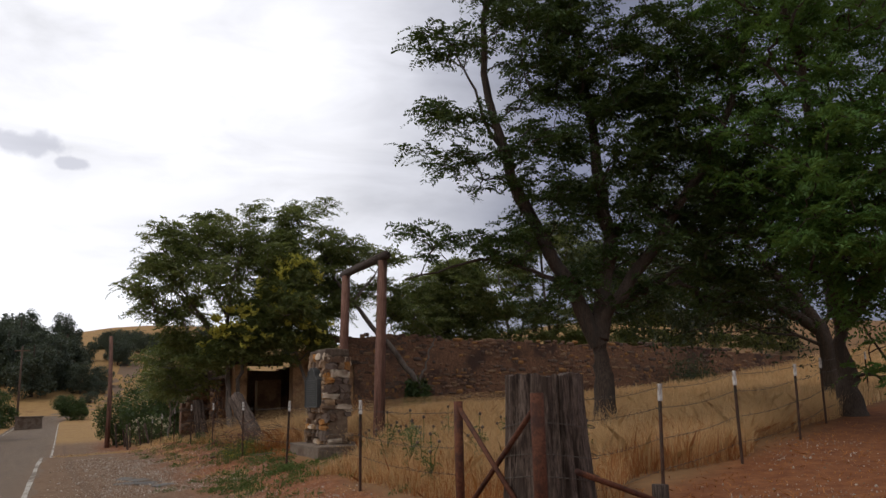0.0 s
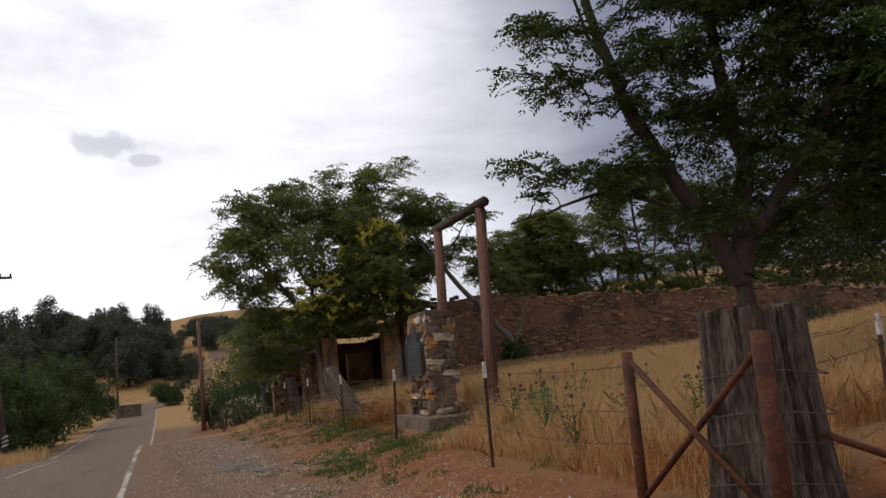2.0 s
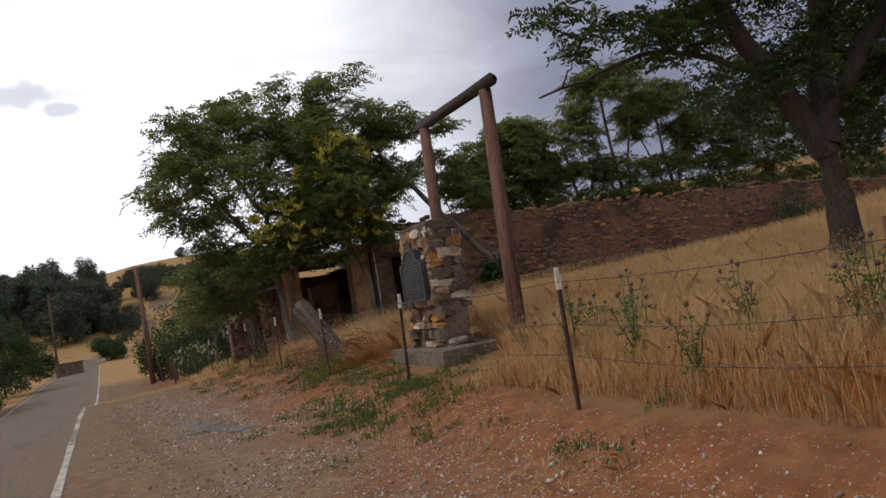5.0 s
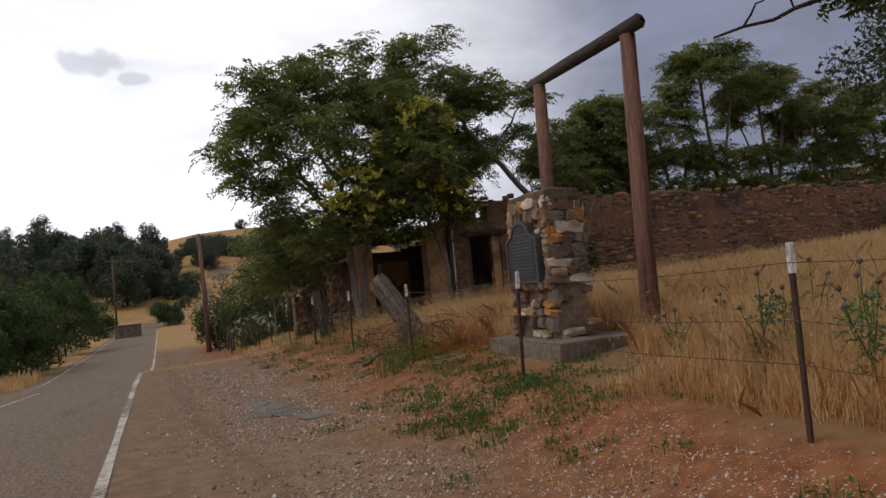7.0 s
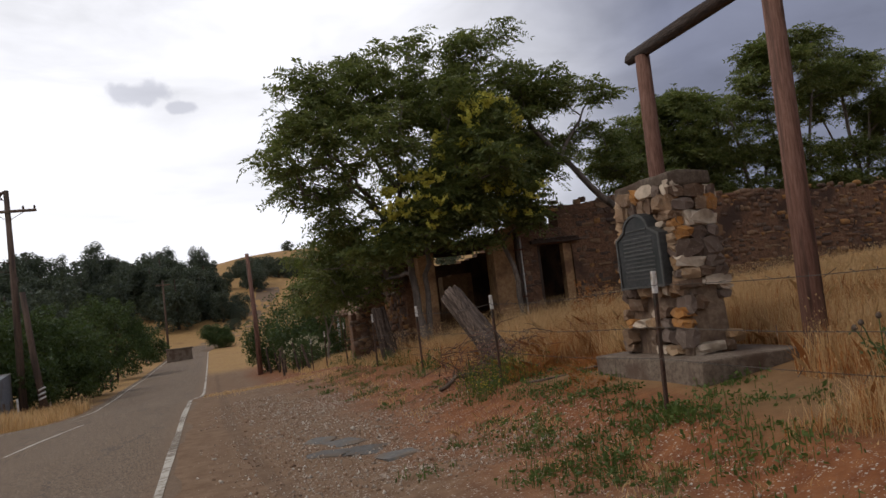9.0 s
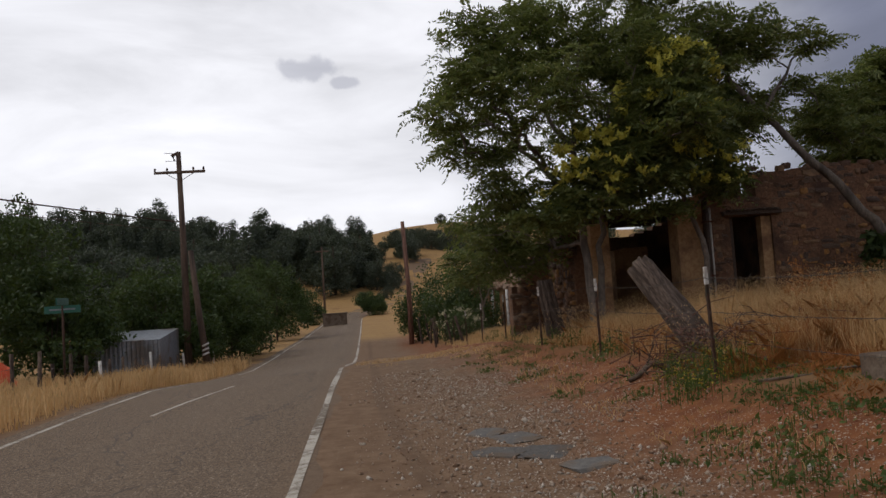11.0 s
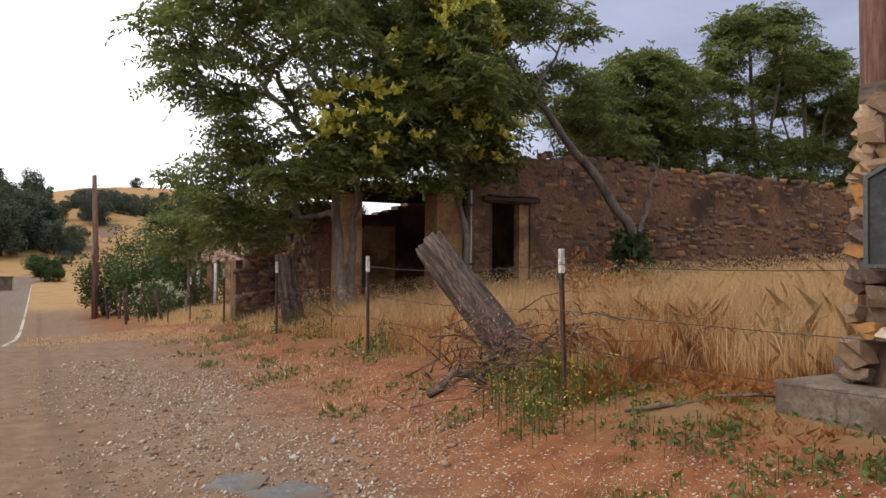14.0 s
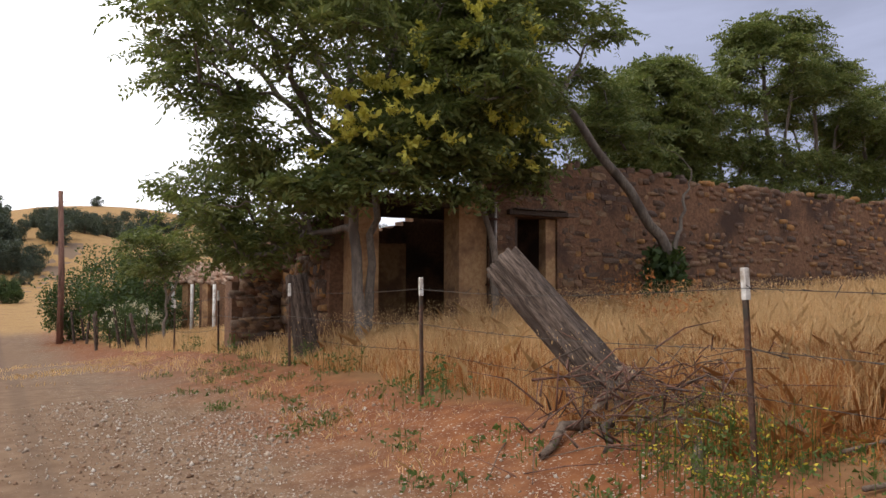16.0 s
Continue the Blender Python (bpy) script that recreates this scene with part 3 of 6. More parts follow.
def clump_points(blobs, n, shell=0.35):
    """Clump centres inside the union of ellipsoids (x, y, z, rx, ry, rz)."""
    B = np.array(blobs, float)
    vol = (B[:, 3] * B[:, 4] * B[:, 5]) ** 0.75
    k = np.random.choice(len(B), n, p=vol / vol.sum())
    d = np.random.randn(n, 3)
    d /= np.linalg.norm(d, axis=1)[:, None]
    r = np.random.uniform(shell, 1.0, n)[:, None] ** 0.7
    return B[k, :3] + d * r * B[k, 3:]


def limb(a, b, r0, r1, sag=0.12, n=6):
    a, b = np.asarray(a, float), np.asarray(b, float)
    t = np.linspace(0, 1, n)[:, None]
    l_ = np.linalg.norm(b - a)
    p = a + (b - a) * t + np.array([0, 0, 1.0]) * sag * l_ * np.sin(np.pi * t) + np.random.randn(n, 3) * 0.035 * l_ * np.sin(np.pi * t)
    return tube_np(p, r0 + (r1 - r0) * t[:, 0] ** 0.7, 6, 0.04, False)


def lumps(centre, radii, n, size, low=-0.2, seed=1):
    """Ellipsoids spread over the upper skin of a dome, so that the crown is lumpy and hollow."""
    r = random.Random(seed)
    out = []
    for k in range(n):
        w = low + (1 - low) * (k + 0.5) / n
        a = k * 2.39996 + r.uniform(-0.35, 0.35)
        c = math.sqrt(max(0.0, 1 - w * w))
        q = r.uniform(0.82, 1.02)
        m = size * r.uniform(0.7, 1.25)
        out.append((centre[0] + radii[0] * c * math.cos(a) * q, centre[1] + radii[1] * c * math.sin(a) * q, centre[2] + radii[2] * w * q, m, m, m * 0.6))
    return out


def branch_out(JP, JR, C, o):
    """Boughs that grow from the stems to every tip, each from the nearest wood already there; thick where they carry much."""
    nodes, owner = JP.copy(), [-1] * len(JP)
    stem_r = list(JR)
    dist = np.array([np.min(np.linalg.norm(JP - c, axis=1)) for c in C])
    runs, parents, starts = [], [], []
    for c in C[np.argsort(dist)]:
        cost = np.linalg.norm(nodes - c, axis=1) + 0.9 * np.clip(nodes[:, 2] - c[2] + 0.15, 0, 9)
        k = int(np.argmin(cost))
        a = nodes[k]
        t = np.linspace(0, 1, 6)[:, None]
        l_ = np.linalg.norm(c - a)
        p = a + (c - a) * t + np.array([0, 0, 0.10]) * l_ * np.sin(np.pi * t) + np.random.randn(6, 3) * 0.045 * l_ * np.sin(np.pi * t)
        runs.append(p)
        parents.append(owner[k])
        starts.append(stem_r[k] if owner[k] < 0 else 9.0)
        nodes = np.vstack([nodes, p[2:]])
        owner += [len(runs) - 1] * 4
        stem_r += [0.0] * 4
    load = np.ones(len(runs))
    for i in range(len(runs) - 1, -1, -1):
        if parents[i] >= 0:
            load[parents[i]] += load[i]
    pieces = []
    for p, n, lim in zip(runs, load, starts):
        r = min(0.0075 * n ** 0.5, 0.85 * lim, 0.09)
        pieces.append(tube_np(p - o, np.linspace(r, max(0.004, r * 0.45), 6), 5, 0.04, False))
    return pieces


def rosettes(C, per, length, pairs, ll, lw, droop=0.45):
    """At each tip a whorl of compound leaves that spread outwards and hang over."""
    n = len(C)
    base = np.repeat(C, per, 0)
    a = np.tile(np.arange(per) * 2 * np.pi / per, n) + np.repeat(np.random.uniform(0, 6.28, n), per) + np.random.randn(n * per) * 0.25
    rise = np.random.uniform(-0.25, 0.75, n * per)
    way = np.stack([np.cos(a), np.sin(a), rise], 1)
    base = base + np.random.randn(n * per, 3) * 0.05
    return fronds(base, way, length, pairs, ll, lw, droop, 1.0)


def tree(name, foot, stems, blobs, clumps, leaf, label, category, bark, leafmat, twigs=0.5, group="", seeds=None, shell=0.35):
    """stems: polylines from the foot; blobs: crown ellipsoids; leaf: ('frond', per tip, length, pairs, l, w) or ('leaf', per clump, radius, size)."""
    root = thing(name, foot, label, category, group)
    o = np.array(foot, float)
    pieces, joints = [], []
    for st in stems:
        P = np.array(st["path"], float)
        t = np.linspace(0, len(P) - 1, 4 * len(P))
        Q = np.stack([np.interp(t, np.arange(len(P)), P[:, k]) for k in range(3)], 1)
        Q[1:-1] += np.random.randn(len(Q) - 2, 3) * 0.025
        rr = st["r"] * (1 - 0.75 * np.linspace(0, 1, len(Q)) ** 0.9)
        if st.get("flare"):
            rr[:3] *= np.array([1.5, 1.22, 1.06])
        pieces.append(tube_np(Q - o, rr, 9, 0.05, False))
        joints.append((Q[len(Q) // 3:], rr[len(Q) // 3:]))
    JP = np.vstack([j[0] for j in joints])
    JR = np.concatenate([j[1] for j in joints])
    C = clump_points(blobs, clumps, shell)
    if leaf[0] == "frond":
        pieces += branch_out(JP, JR, C, o)
    else:
        for c in C[np.argsort(np.random.rand(len(C)))[: int(len(C) * twigs)]]:
            k = int(np.argmin(np.linalg.norm(JP - c, axis=1) + 1.2 * np.clip(JP[:, 2] - c[2] + 0.3, 0, 9)))
            pieces.append(limb(JP[k] - o, c - o, min(JR[k] * 0.5, 0.045), 0.008))
    v, f = join_np(pieces)
    put("trunk", smooth(mesh_np("trunk", v, f, bark)), root)
    if leaf[0] == "frond":
        v, f = rosettes(C - o, *leaf[1:])
    else:
        _, per, radius, size = leaf
        v, f = join_np([loose_leaves(c - o, per, radius * random.uniform(0.7, 1.3), size) for c in C])
    put("crown", mesh_np("crown", v, f, leafmat), root)
    if seeds:
        P = []
        for s in clump_points(seeds[0], seeds[1], 0.85):
            for _ in range(7):
                d = np.array([random.gauss(0, 0.6), random.gauss(0, 0.6), random.uniform(0.4, 1.0)])
                n = 9
                up = np.linspace(0.1, 1, n)[:, None]
                p = s - o + d * 0.19 * up + np.random.randn(n, 3) * 0.012
                a, b = np.random.randn(n, 3) * 0.026, np.random.randn(n, 3) * 0.02
                V = np.stack([p - a, p + b, p + a, p - b], 1).reshape(-1, 3)
                P.append((V, np.arange(len(V)).reshape(-1, 4)))
        v, f = join_np(P)
        tagged(put("blossom", mesh_np("blossom", v, f, M_SEED), root), "upright yellow-green seed heads", kind="stuff")
    return root


# locust by the corner post
z0 = L(7.9, 10.6)
tree("locust_tree", (7.9, 10.6, z0 - 0.1), [
    {"path": [(7.9, 10.6, z0 - 0.1), (7.95, 10.6, 1.9), (7.9, 10.7, 2.7)], "r": 0.24, "flare": True},
    {"path": [(7.92, 10.65, 2.3), (7.4, 10.9, 3.6), (6.7, 11.2, 5.0), (6.3, 11.4, 7.2), (6.5, 11.3, 9.5)], "r": 0.15},
    {"path": [(7.92, 10.65, 2.4), (8.3, 10.7, 4.2), (8.2, 10.9, 6.2), (8.0, 11.2, 9.2)], "r": 0.17},
    {"path": [(7.92, 10.65, 2.6), (8.9, 10.2, 4.0), (10.0, 9.6, 6.0), (10.6, 9.3, 8.0)], "r": 0.13},
    {"path": [(7.3, 10.9, 3.4), (6.2, 11.2, 3.75), (4.9, 11.7, 3.4)], "r": 0.045},
    {"path": [(7.0, 11.1, 4.6), (6.2, 11.0, 6.0), (5.5, 10.9, 7.1)], "r": 0.05},
], [(5.3, 10.9, 7.2, 0.75, 0.7, 0.4), (5.5, 11.0, 5.7, 0.9, 0.8, 0.75), (6.3, 10.9, 5.2, 0.7, 0.8, 0.5), (5.4, 11.2, 4.0, 0.85, 0.7, 0.35), (6.4, 11.0, 3.9, 0.6, 0.8, 0.4), (7.0, 10.8, 3.0, 0.8, 0.7, 0.45), (7.0, 11.0, 7.6, 1.0, 1.0, 0.9), (8.2, 10.8, 7.4, 1.3, 1.3, 1.1), (8.3, 10.6, 5.6, 1.5, 1.4, 1.1), (9.2, 10.4, 3.9, 1.4, 1.1, 0.9), (8.2, 10.8, 3.2, 1.3, 0.9, 0.5), (9.6, 9.9, 6.4, 1.5, 1.4, 1.4), (7.6, 11.2, 9.2, 1.5, 1.5, 1.0), (9.9, 9.8, 8.4, 1.5, 1.4, 1.1), (6.2, 11.2, 8.8, 0.8, 0.8, 0.6), (7.6, 10.9, 6.2, 1.0, 0.9, 0.9), (7.4, 11.0, 4.6, 0.9, 0.9, 0.8), (9.4, 10.2, 5.2, 1.6, 1.2, 1.0), (8.9, 10.4, 7.0, 1.6, 1.4, 1.2), (10.6, 10.0, 4.6, 1.4, 1.2, 1.2), (10.4, 10.2, 3.2, 1.2, 0.9, 0.5)],
    980, ("frond", 8, 0.34, 9, 0.085, 0.034), "tall leafy locust tree with a forked dark trunk in dry grass", "tree", M_BARK, M_LOCUST, 0.45, "locust trees")
# second locust, its low boughs hanging over the side fence
z0 = L(13.0, 10.0)
tree("locust_tree", (13.0, 10.0, z0 - 0.1), [
    {"path": [(13.0, 10.0, z0 - 0.1), (13.0, 10.05, 2.0), (12.8, 9.9, 3.2)], "r": 0.24, "flare": True},
    {"path": [(12.9, 9.95, 2.8), (11.6, 9.0, 4.6), (10.4, 8.2, 6.0), (9.6, 7.8, 7.6)], "r": 0.14},
    {"path": [(12.9, 9.95, 2.9), (13.2, 10.2, 5.0), (13.0, 10.4, 8.5)], "r": 0.22},
    {"path": [(12.9, 9.95, 2.7), (13.4, 8.6, 4.4), (13.6, 7.4, 6.0)], "r": 0.16},
], [(11.2, 8.6, 6.6, 2.6, 2.6, 2.6), (13.2, 9.4, 6.5, 3.2, 3.0, 3.4), (10.2, 7.4, 4.8, 1.6, 1.5, 1.6), (9.7, 7.0, 8.0, 1.9, 1.9, 1.6), (12.3, 8.6, 3.6, 1.9, 1.6, 1.2), (11.2, 7.6, 3.2, 1.0, 1.0, 1.0), (11.0, 8.2, 4.3, 1.7, 1.4, 1.2), (12.6, 9.2, 4.6, 1.8, 1.4, 1.2), (12.2, 8.5, 1.9, 1.2, 0.8, 0.5)],
    950, ("frond", 8, 0.36, 8, 0.095, 0.038), "broad locust tree with bright drooping boughs over the side fence", "tree", M_BARK, M_LOCUST_BRIGHT, 0.35, "locust trees")
# dark evergreen behind the two
z0 = L(15.6, 12.2)
tree("oak_tree", (15.6, 12.2, z0 - 0.1), [
    {"path": [(15.6, 12.2, z0 - 0.1), (15.4, 12.4, 3.0), (14.4, 13.4, 5.0)], "r": 0.25, "flare": True},
    {"path": [(15.4, 12.4, 2.8), (12.9, 13.6, 4.5), (11.6, 13.9, 6.0)], "r": 0.13},
], [(13.4, 14.8, 5.0, 2.8, 2.2, 2.3), (11.8, 14.0, 4.4, 1.5, 1.4, 1.3), (15.5, 13.5, 6.0, 2.5, 2.5, 2.5), (12.8, 13.4, 3.4, 1.6, 1.2, 0.8), (15.6, 12.6, 3.4, 1.8, 1.4, 1.2)],
    170, ("leaf", 180, 0.6, 0.055), "dense dusty oak standing in the dry field", "tree", M_BARK, M_OLIVE, 0.4)

# tree of heaven at the ruin's corner
z0 = L(4.5, 24.2)
tree("heaven_tree", (4.5, 24.2, z0 - 0.1), [
    {"path": [(4.5, 24.2, z0 - 0.1), (4.45, 24.2, 1.8), (4.3, 24.4, 3.2), (4.5, 24.7, 5.0), (4.9, 25.1, 6.5)], "r": 0.10, "flare": True},
    {"path": [(4.62, 24.35, z0 - 0.1), (4.75, 24.4, 2.0), (5.0, 24.8, 3.6), (5.6, 25.4, 5.6), (5.9, 25.8, 6.5)], "r": 0.075},
    {"path": [(4.35, 24.3, 2.9), (3.4, 24.9, 4.3), (2.5, 25.5, 5.3)], "r": 0.07},
    {"path": [(4.4, 24.5, 4.0), (3.7, 25.2, 5.6), (3.6, 25.8, 7.0)], "r": 0.06},
    {"path": [(5.0, 24.8, 3.6), (6.4, 25.2, 4.6), (7.5, 25.6, 6.0)], "r": 0.07},
], lumps((4.85, 25.3, 4.55), (3.1, 2.7, 2.95), 40, 0.66, -0.15, 4) + lumps((7.0, 25.8, 6.0), (1.5, 1.4, 2.2), 20, 0.6, -0.4, 9) + [(4.6, 25.3, 6.0, 1.6, 1.4, 0.9), (2.4, 25.0, 4.1, 0.7, 0.8, 0.4), (3.1, 24.9, 3.3, 0.8, 0.7, 0.4), (2.7, 26.4, 2.9, 0.7, 0.9, 0.4), (3.9, 26.0, 3.0, 1.0, 1.0, 0.5), (6.0, 25.2, 4.6, 1.2, 0.9, 0.7), (8.4, 26.2, 5.0, 0.9, 1.0, 0.7), (7.6, 24.5, 4.4, 0.9, 0.4, 0.6), (3.6, 24.3, 3.6, 1.0, 0.5, 0.5), (5.0, 24.4, 4.2, 1.0, 0.5, 0.6), (2.9, 25.6, 2.5, 0.8, 1.2, 0.4), (3.4, 26.2, 2.1, 0.8, 0.8, 0.5), (3.9, 25.4, 2.4, 0.6, 0.5, 0.5), (6.6, 24.6, 3.3, 1.2, 0.3, 0.3), (1.85, 24.0, 4.8, 0.6, 0.6, 0.4), (2.3, 23.8, 5.6, 0.7, 0.6, 0.4), (2.9, 23.6, 4.4, 0.6, 0.5, 0.4)],
    980, ("frond", 7, 0.46, 8, 0.125, 0.042), "spreading tree of heaven with feathery leaves at the ruin's corner", "tree", M_BARK_PALE, M_AIL, 0.6, "trees of heaven", shell=0.2)
# lower flowering stem in front of the porch
z0 = L(6.2, 24.0)
tree("heaven_tree", (6.2, 24.1, z0 - 0.1), [
    {"path": [(6.9, 24.3, z0 - 0.1), (6.8, 24.3, 2.0), (6.3, 24.1, 3.4), (6.0, 23.9, 4.6), (6.2, 23.8, 5.6)], "r": 0.07},
    {"path": [(6.4, 24.1, 3.0), (5.3, 23.8, 3.7), (4.6, 23.6, 3.4)], "r": 0.04},
], [(6.1, 23.7, 4.7, 0.85, 0.7, 0.9), (5.5, 23.6, 3.6, 1.0, 0.7, 0.5), (4.5, 23.6, 3.0, 0.9, 0.6, 0.3), (6.8, 23.8, 3.7, 0.55, 0.5, 0.6), (6.2, 23.7, 5.6, 0.6, 0.5, 0.4), (3.7, 23.6, 2.75, 0.6, 0.4, 0.3), (4.9, 23.6, 3.4, 0.9, 0.6, 0.5), (7.2, 23.9, 3.1, 0.5, 0.4, 0.35), (5.6, 23.7, 2.9, 0.8, 0.4, 0.25)],
    330, ("frond", 8, 0.46, 8, 0.125, 0.046), "low tree of heaven hung with yellow seed clusters", "tree", M_BARK_PALE, M_AIL, 0.6, "trees of heaven",
    seeds=([(6.1, 23.5, 4.8, 1.0, 0.85, 1.05), (5.1, 23.4, 3.6, 1.5, 0.7, 0.6), (6.8, 23.6, 3.7, 0.6, 0.6, 0.7), (4.2, 23.4, 3.0, 0.8, 0.5, 0.4)], 130))
# leaning trunk against the wall
tree("heaven_tree", (10.8, 24.0, L(10.8, 24)), [
    {"path": [(10.85, 24.1, L(10, 24) - 0.1), (10.6, 24.1, 1.9), (9.7, 24.3, 3.1), (8.7, 24.5, 4.3), (7.8, 24.8, 5.5), (7.4, 25.0, 6.6)], "r": 0.13, "flare": True},
    {"path": [(10.6, 24.1, 2.0), (11.0, 24.2, 2.9), (11.3, 24.3, 3.6)], "r": 0.05},
    {"path": [(8.2, 24.6, 4.3), (9.2, 25.2, 5.4), (10.0, 25.6, 6.3)], "r": 0.06},
], [(8.6, 25.2, 6.4, 1.3, 1.1, 0.5), (9.9, 25.8, 5.2, 0.9, 0.9, 0.5), (10.6, 25.4, 4.4, 0.7, 0.7, 0.4), (10.2, 25.6, 6.4, 0.5, 0.5, 0.4)],
    100, ("frond", 8, 0.46, 8, 0.125, 0.046), "grey trunk leaning against the ruined wall", "tree", M_BARK_PALE, M_AIL, 0.7, "trees of heaven")
# trees growing behind the wall
for (x, y, h, w, n) in ((12.0, 27.2, 5.9, 1.0, 110), (13.9, 27.6, 6.9, 1.35, 300), (16.3, 27.8, 6.9, 1.1, 80), (18.2, 27.8, 8.8, 1.6, 210), (20.9, 28.2, 8.2, 1.6, 190), (23.6, 28.4, 7.5, 1.7, 180), (26.6, 28.6, 7.8, 1.9, 170), (31.0, 28.5, 7.8, 2.4, 170)):
    z0 = L(x, y)
    tree("heaven_tree", (x, y, z0 - 0.1), [
        {"path": [(x, y, z0 - 0.1), (x + 0.1, y, z0 + 2.0), (x - 0.3, y, h - 1.4), (x - 0.5, y, h - 0.4)], "r": 0.1},
        {"path": [(x + 0.1, y, z0 + 1.8), (x + 0.9, y, h - 1.9), (x + 1.1, y, h - 0.9)], "r": 0.06},
        {"path": [(x + 0.05, y, z0 + 1.5), (x - 0.9, y + 0.2, h - 2.3), (x - 1.2, y + 0.2, h - 1.4)], "r": 0.05},
    ], lumps((x, y, h - 1.9), (w, 1.1, 1.9), 16, 0.55, -0.2, int(x)) + [(x + 0.2, y - 0.2, 4.0, w * 1.25, 0.7, 0.5), (x - 0.2, y - 0.1, 4.9, w * 1.1, 0.7, 0.5)],
        int(n * 1.5), ("frond", 8, 0.46, 8, 0.12, 0.046), "young tree of heaven growing behind the ruined wall", "tree", M_BARK_PALE, M_AIL, 0.7, "trees behind the wall")


def shrub(name, foot, blobs, clumps, per, size, mat, label, category, group=""):
    b = [(foot[0] + q[0], foot[1] + q[1], foot[2] + q[2], *q[3:]) for q in blobs]
    top = max(q[2] for q in b)
    st = [{"path": [foot, (foot[0] + dx, foot[1] + dy, foot[2] + (top - foot[2]) * 0.5), (foot[0] + 2 * dx, foot[1] + 2 * dy, top)], "r": 0.05} for dx, dy in ((0.1, 0.05), (-0.15, 0.1), (0.05, -0.12))]
    return tree(name, foot, st, b, clumps, ("leaf", per, 0.55, size), label, category, M_BARK, mat, 0.3, group)


# thicket around the lone pole, between road and second ruin
for x, y, s, h in ((2.9, 51.8, 1.2, 2.8), (4.6, 49.5, 1.8, 3.7), (6.0, 51, 2.0, 4.6), (3.9, 46.0, 1.2, 2.5), (4.9, 45.0, 1.2, 3.2), (7.6, 55, 2.2, 4.6), (5.2, 57, 2.0, 3.6)):
    shrub("shrub", (x, y, L(x, y)), [(0, 0, h * 0.6, s, s, h * 0.45), (s * 0.4, 0.2, h * 0.3, s * 0.8, s, h * 0.3)], 45, 120, 0.075, M_BUSH, "leafy green thicket beside the roadside fence", "shrub", "roadside thicket")
for x, y, h in ((4.4, 38.5, 3.4), (5.6, 34.5, 3.6)):
    z0 = L(x, y)
    tree("heaven_tree", (x, y, z0 - 0.1), [{"path": [(x, y, z0 - 0.1), (x + 0.1, y, z0 + 1.2), (x - 0.2, y, z0 + h * 0.9)], "r": 0.06}, {"path": [(x + 0.1, y, z0 + 1.2), (x + 0.7, y, z0 + h * 0.8)], "r": 0.04}],
         [(x, y, z0 + h * 0.85, 1.5, 1.3, 0.55), (x - 0.4, y, z0 + h * 0.7, 1.1, 1.1, 0.4)], 75, ("frond", 8, 0.44, 8, 0.11, 0.046), "young tree of heaven over the roadside fence", "tree", M_BARK_PALE, M_AIL, 0.7, "young roadside trees")
for x, y in ((3.7, 40.6), (4.3, 42.2)):
    bush = shrub("shrub", (x, y, L(x, y)), [(0, 0, 0.75, 0.7, 0.8, 0.5), (0.3, 0.3, 0.5, 0.7, 0.7, 0.4)], 26, 70, 0.045, M_BUSH, "low shrub with cream flower heads beside the stakes", "shrub", "flowering shrubs")
    C = clump_points([(x, y, L(x, y) + 0.95, 0.85, 0.9, 0.45)], 34, 0.85) - np.array([x, y, L(x, y)])
    v, f = join_np([loose_leaves(c, 14, 0.09, 0.035) for c in C])
    tagged(put("blossom", mesh_np("blossom", v, f, M_CREAM), bush), "cream flower heads", kind="stuff")
shrub("shrub", (22.3, 24.1, L(22.3, 24.1)), [(0, 0, 0.7, 0.9, 0.6, 0.6), (0.4, 0, 0.4, 0.8, 0.6, 0.4)], 26, 80, 0.05, M_OLIVE, "dark round bush at the foot of the long wall", "shrub")
# left-hand trees along the road
for x, y, s, h in ((-9.4, 47.5, 2.2, 3.9), (-8.0, 52, 2.3, 4.3), (-7.8, 57, 2.2, 4.0), (-10.5, 54, 2.8, 4.8), (-13.5, 44, 3.0, 6.8), (-17, 49, 3.4, 7.6), (-12.0, 41.5, 2.2, 4.2), (-21, 42, 3.4, 6.6), (-9.0, 66, 2.0, 4.2), (-7.0, 74, 2.4, 5.4), (-7.2, 105, 2.2, 3.6), (-9.5, 82, 3.0, 6.0), (-14.4, 34.5, 2.2, 7.8), (-16.5, 34, 2.6, 8.2), (1.0, 118, 2.0, 2.6)):
    shrub("tree", (x, y, L(x, y)), [(0, 0, h * 0.7, s, s, h * 0.48), (s * 0.4, -0.3, h * 0.36, s * 0.85, s, h * 0.34), (-s * 0.5, 0.3, h * 0.85, s * 0.6, s * 0.7, h * 0.33)], 100, 130, 0.10, M_BUSH, "dense dark green tree beside the road", "tree", "trees along the road")

# far woodland: a few oaks and pines, repeated


